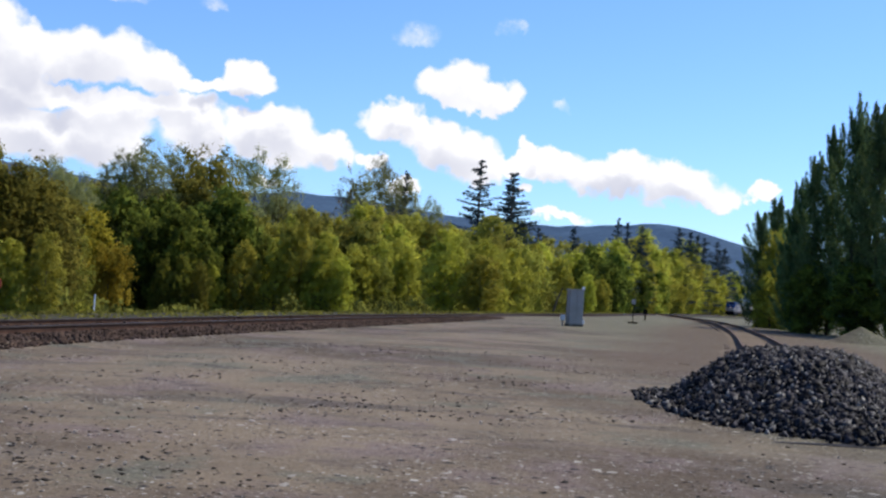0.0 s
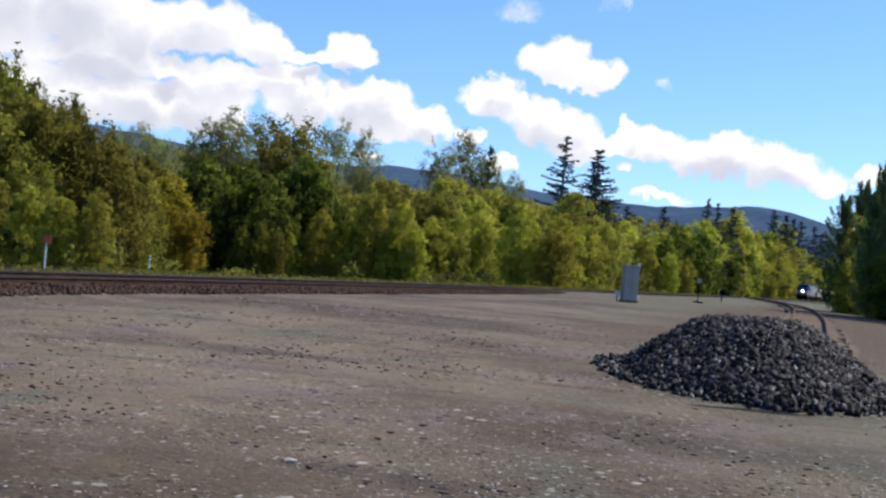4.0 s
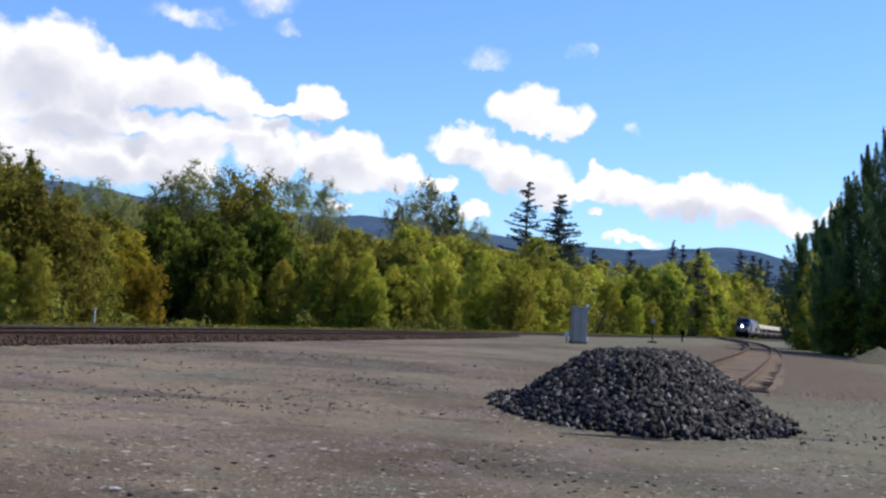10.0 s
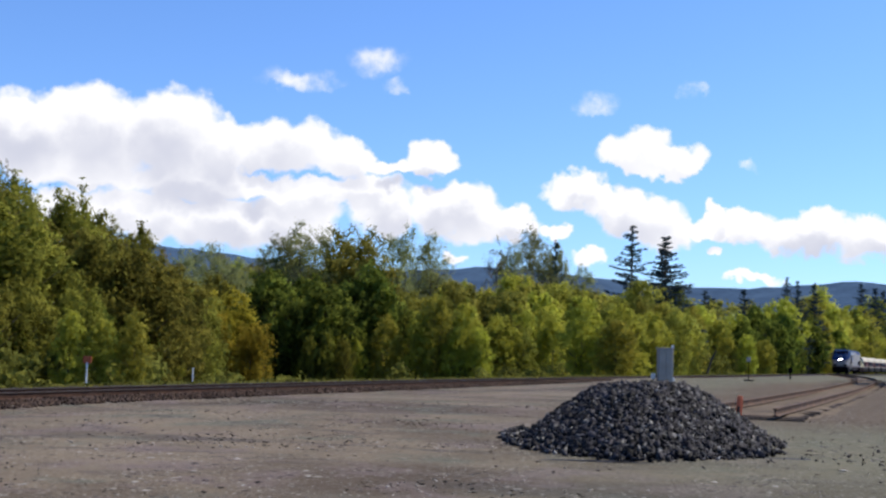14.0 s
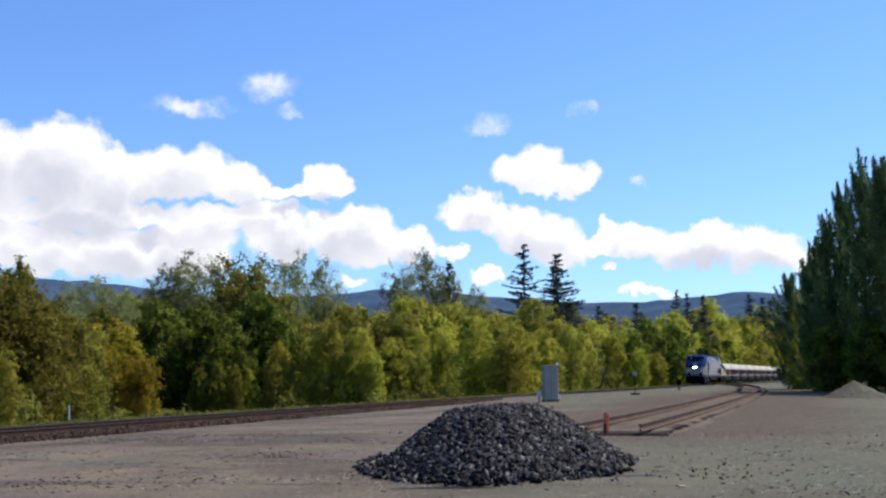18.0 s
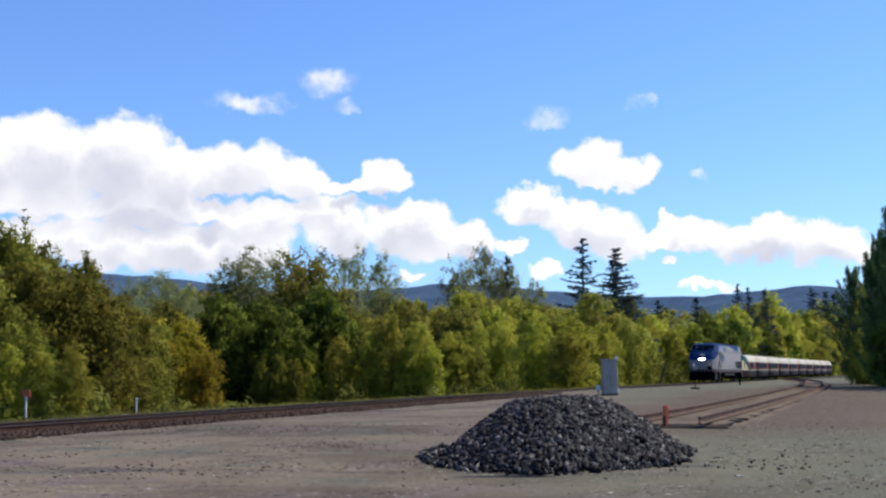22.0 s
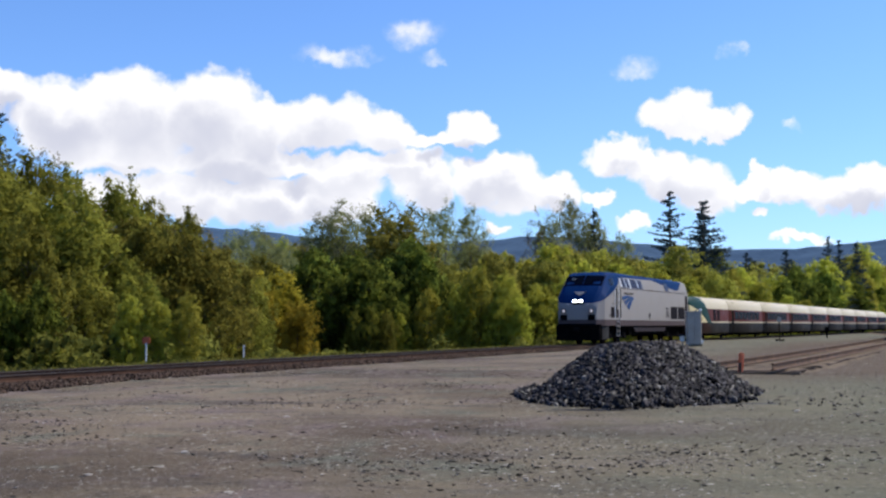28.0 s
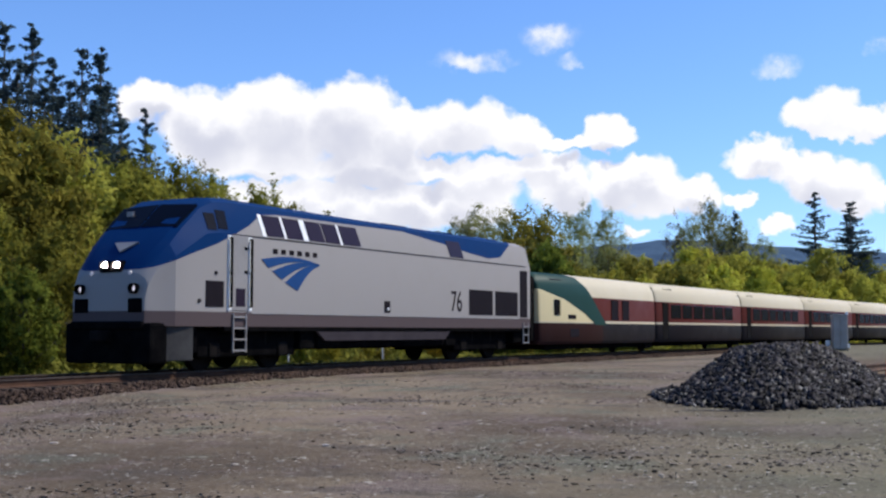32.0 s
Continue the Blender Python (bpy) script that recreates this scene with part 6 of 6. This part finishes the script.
def coach(paint, label, end_car=False):
    car = thing("passenger_car", Matrix(), label, "railway carriage", "coaches of the train")
    h = CAR_L / 2 - 0.16
    st = [(-h, car_ring(1.38, 0.50, 3.26)), (-h + 0.12, car_ring(1.46, 0.46, 3.34)), (h - 0.12, car_ring(1.46, 0.46, 3.34)), (h, car_ring(1.38, 0.50, 3.26))]
    if end_car:
        st = [(-h, car_ring(1.15, 0.6, 2.2)), (-h + 0.5, car_ring(1.3, 0.52, 2.75)), (-h + 1.4, car_ring(1.44, 0.46, 3.25)), (-h + 2.2, car_ring(1.46, 0.46, 3.34))] + st[2:]
    loft("body", st, paint, car)
    for s in (-1, 1):
        y = s * 1.455
        if paint is CAR_PAINT:
            for k in range(6):
                x0 = -4.75 + 1.6 * k
                part("window", block(bmesh.new(), x0, x0 + 1.38, y - 0.012, y + 0.012, 1.62, 2.30, 0.03), GLASS, car, "dark tinted window")
            part("door", block(bmesh.new(), 5.0, 5.75, y - 0.01, y + 0.014, 0.6, 2.38, 0.03), GLASS if end_car else RUBBER, car, "dark recessed door")
        else:
            part("window", block(bmesh.new(), 4.6, 5.15, y - 0.012, y + 0.012, 1.62, 2.25, 0.04), GLASS, car, "small dark window")
            part("louvre_panel", block(bmesh.new(), 3.0, 3.8, y - 0.012, y + 0.012, 1.48, 1.66, 0.02), LOUVRE, car)
            part("skirt_grille", block(bmesh.new(), 2.7, 3.6, y - 0.014, y + 0.012, 0.75, 1.1, 0.02), LOUVRE, car)
            for x0 in (-1.6, -2.9):
                part("side_door", block(bmesh.new(), x0, x0 + 0.8, y - 0.01, y + 0.012, 1.48, 2.36, 0.03), LOUVRE, car)
        part("roof_vent", block(bmesh.new(), 4.0, 5.2, s * 1.235 - 0.02, s * 1.235 + 0.02, 3.02, 3.08, 0.01), LOUVRE, car)
        part("wheel_guard", block(bmesh.new(), -h + 0.02, -h + 0.9, s * 1.18 - 0.08, s * 1.18 + 0.08, 0.2, 0.62, 0.05), BLACK, car)
    part("underframe", block(bmesh.new(), -5.4, 5.4, -1.15, 1.15, 0.26, 0.52, 0.06), BLACK, car)
    part("gangway", block(bmesh.new(), h - 0.02, h + 0.32, -1.2, 1.2, 0.6, 3.12, 0.1), RUBBER, car, "black rubber gangway")
    wheels = part("axle", tube(bmesh.new(), (-h + 0.1, -0.7, 0.4), (-h + 0.1, 0.7, 0.4), 0.08, n=10), BLACK, car)
    for s in (-1, 1):
        part("wheel", tube(bmesh.new(), (-h + 0.1, s * 0.755 - 0.06, 0.4), (-h + 0.1, s * 0.755 + 0.06, 0.4), 0.4, n=20), IRON, wheels)
    return car


LOCO = locomotive()
FIRST = coach(FIN_PAINT, "cream power car with a sweeping dark-green arch and maroon band")
COACHES = [coach(CAR_PAINT, "low cream, maroon and dark-green passenger coach with tinted windows")]
for _ in range(7):
    COACHES.append(copy_thing(COACHES[0], Matrix()))
LAST = coach(CAR_PAINT, "cream and maroon end coach with a rounded tail", True)
TRAIN = [(LOCO, 10.4)] + [(c, 21.3 + CAR_L * (i + 0.5)) for i, c in enumerate([FIRST] + COACHES + [LAST])]

LINE_S = np.arange(len(MAIN)) * 1.0
S_END = float(np.interp(23.9, MAIN[:, 1], LINE_S))
# distance of the nose from its last place, time by time
NOSE_T = [0, 3, 6, 9, 14.5, 16.5, 19, 22, 25, 28, 29, 30, 31, 32]
NOSE_S = [361, 328, 294, 260.5, 198.8, 176.3, 148.0, 113.8, 79.6, 45.6, 33.9, 22.3, 10.3, -1.8]


def nose_at(t):
    return float(np.interp(t, NOSE_T, NOSE_S)) + S_END


def on_line(s):
    return Vector((float(np.interp(s, LINE_S, MAIN[:, 0])), float(np.interp(s, LINE_S, MAIN[:, 1])), 0))


def car_pose(s, half):
    a, b = on_line(s - half), on_line(s + half)
    way = a - b
    mid = (a + b) / 2
    return pose(mid.x, mid.y, RAIL_Z, 0, 0, math.degrees(math.atan2(way.y, way.x)))


# ---------------------------------------------------------------- sleepers
def sleepers(line, track, z, y0, y1, spacing, seed, most, sunk=0.0):
    d, nrm = along(line)
    s = np.arange(len(line)) * 1.0
    rng = random.Random(seed)
    bm = block(bmesh.new(), -0.115, 0.115, -1.3, 1.3, -0.17, 0.0, 0.015)
    me = bpy.data.meshes.new("sleeper")
    bm.to_mesh(me)
    bm.free()
    me.materials.append(TIMBER)
    at = float(np.interp(y0, line[:, 1], s))
    end = float(np.interp(y1, line[:, 1], s))
    count = 0
    while at < end and count < most:
        x, y = float(np.interp(at, s, line[:, 0])), float(np.interp(at, s, line[:, 1]))
        i = min(int(at), len(line) - 2)
        ang = math.degrees(math.atan2(d[i, 1], d[i, 0])) + rng.uniform(-1.5, 1.5)
        ob = new("sleeper", me)
        ob.parent = track
        ob.matrix_basis = pose(x, y, z - 0.172 - sunk * (0.3 + 0.7 * rng.random()), 0, 0, ang) @ Matrix.Translation((0, rng.uniform(-0.06, 0.06), 0))
        at += spacing * rng.uniform(0.95, 1.05)
        count += 1


sleepers(MAIN, main_track, RAIL_Z, 10, 180, 0.56, 1, 298)
sleepers(SIDING, siding_track, 0.74, 28.3, 130, 0.6, 2, 170, 0.07)


def scatter():
    """Pebbles on the lot: many small dark and pale ones and a few white flat stones."""
    rng = np.random.RandomState(33)
    n = 40000
    y = 6 + 26 * rng.rand(n) ** 1.7
    x = rng.uniform(-1, 1, n) * (3.5 + y * 0.62) - 1.5
    p = np.c_[x, y, ground_z(x, y) + 0.004]
    patch = np.array([noise.noise((a * 0.25, b * 0.35, 1.7)) for a, b in zip(x, y)])
    keep = (heap_height(x - HEAP[0], y - HEAP[1]) < 0.01) & (rng.rand(n) < np.clip(0.45 + 1.6 * patch, 0.08, 1))
    p = p[keep]
    size = (0.006 + 0.017 * rng.rand(len(p)) ** 2.0)
    dark = rng.rand(len(p)) < 0.62
    loose_stones("dark_pebbles", p[dark], size[dark], DARK_CHIP, 34, "dark pebbles scattered over the gravel", "pebbles", 0.4)
    loose_stones("pale_pebbles", p[~dark], size[~dark] * 0.8, PALE_STONE, 35, "pale pebbles scattered over the gravel", "pebbles", 0.4)


DARK_CHIP = material("dark grey-brown chippings", ((0.016, 0.013, 0.011), (0.065, 0.054, 0.045)), 6.0, 0.85, 0.3, island=0.5, spec=0.2)
PALE_STONE = material("pale grey stone", ((0.25, 0.215, 0.17), (0.46, 0.41, 0.34)), 6.0, 0.9, 0.3, island=0.3)
scatter()


def flat_stone(x, y, s, seed):
    rng = random.Random(seed)
    bm = bmesh.new()
    bmesh.ops.create_icosphere(bm, subdivisions=1, radius=s)
    for v in bm.verts:
        v.co *= 1 + rng.uniform(-0.28, 0.2)
        v.co.z *= 0.22
        v.co.y *= 0.6
    ob = part("flat_stone", bm, PALE_STONE)
    ob.matrix_basis = pose(x, y, float(ground_z(x, y)) + s * 0.1, 0, 0, rng.uniform(-25, 25))
    tagged(ob, "pale flat stone lying on the gravel", "stone", "pale stones on the lot")


for _i, (_x, _y, _s) in enumerate([(-5.5, 11.0, 0.075), (-5.75, 9.2, 0.06), (-7.95, 9.5, 0.07), (-9.0, 10.6, 0.075), (-5.7, 15.1, 0.06), (1.72, 16.2, 0.065), (0.07, 14.5, 0.05), (-7.85, 15.7, 0.045)]):
    flat_stone(_x, _y, _s, 200 + _i)


# ---------------------------------------------------------------- what moves
def motions():
    times = [0.5 * i for i in range(65)]
    for car, back in TRAIN:
        half = 6.55 if car is LOCO else 6.3
        walk(car, [(t, car_pose(nose_at(t) + back, half)) for t in times])
    # the wheels roll: a full turn for each length of the tread
    beats = [0.06 * i for i in range(535)]
    for axle, r in AXLES:
        x = axle.matrix_basis.translation.x
        walk(axle, [(t, pose(x, 0, r, 0, math.degrees((NOSE_S[0] + S_END - nose_at(t)) / r) % 360, 0)) for t in beats])


motions()
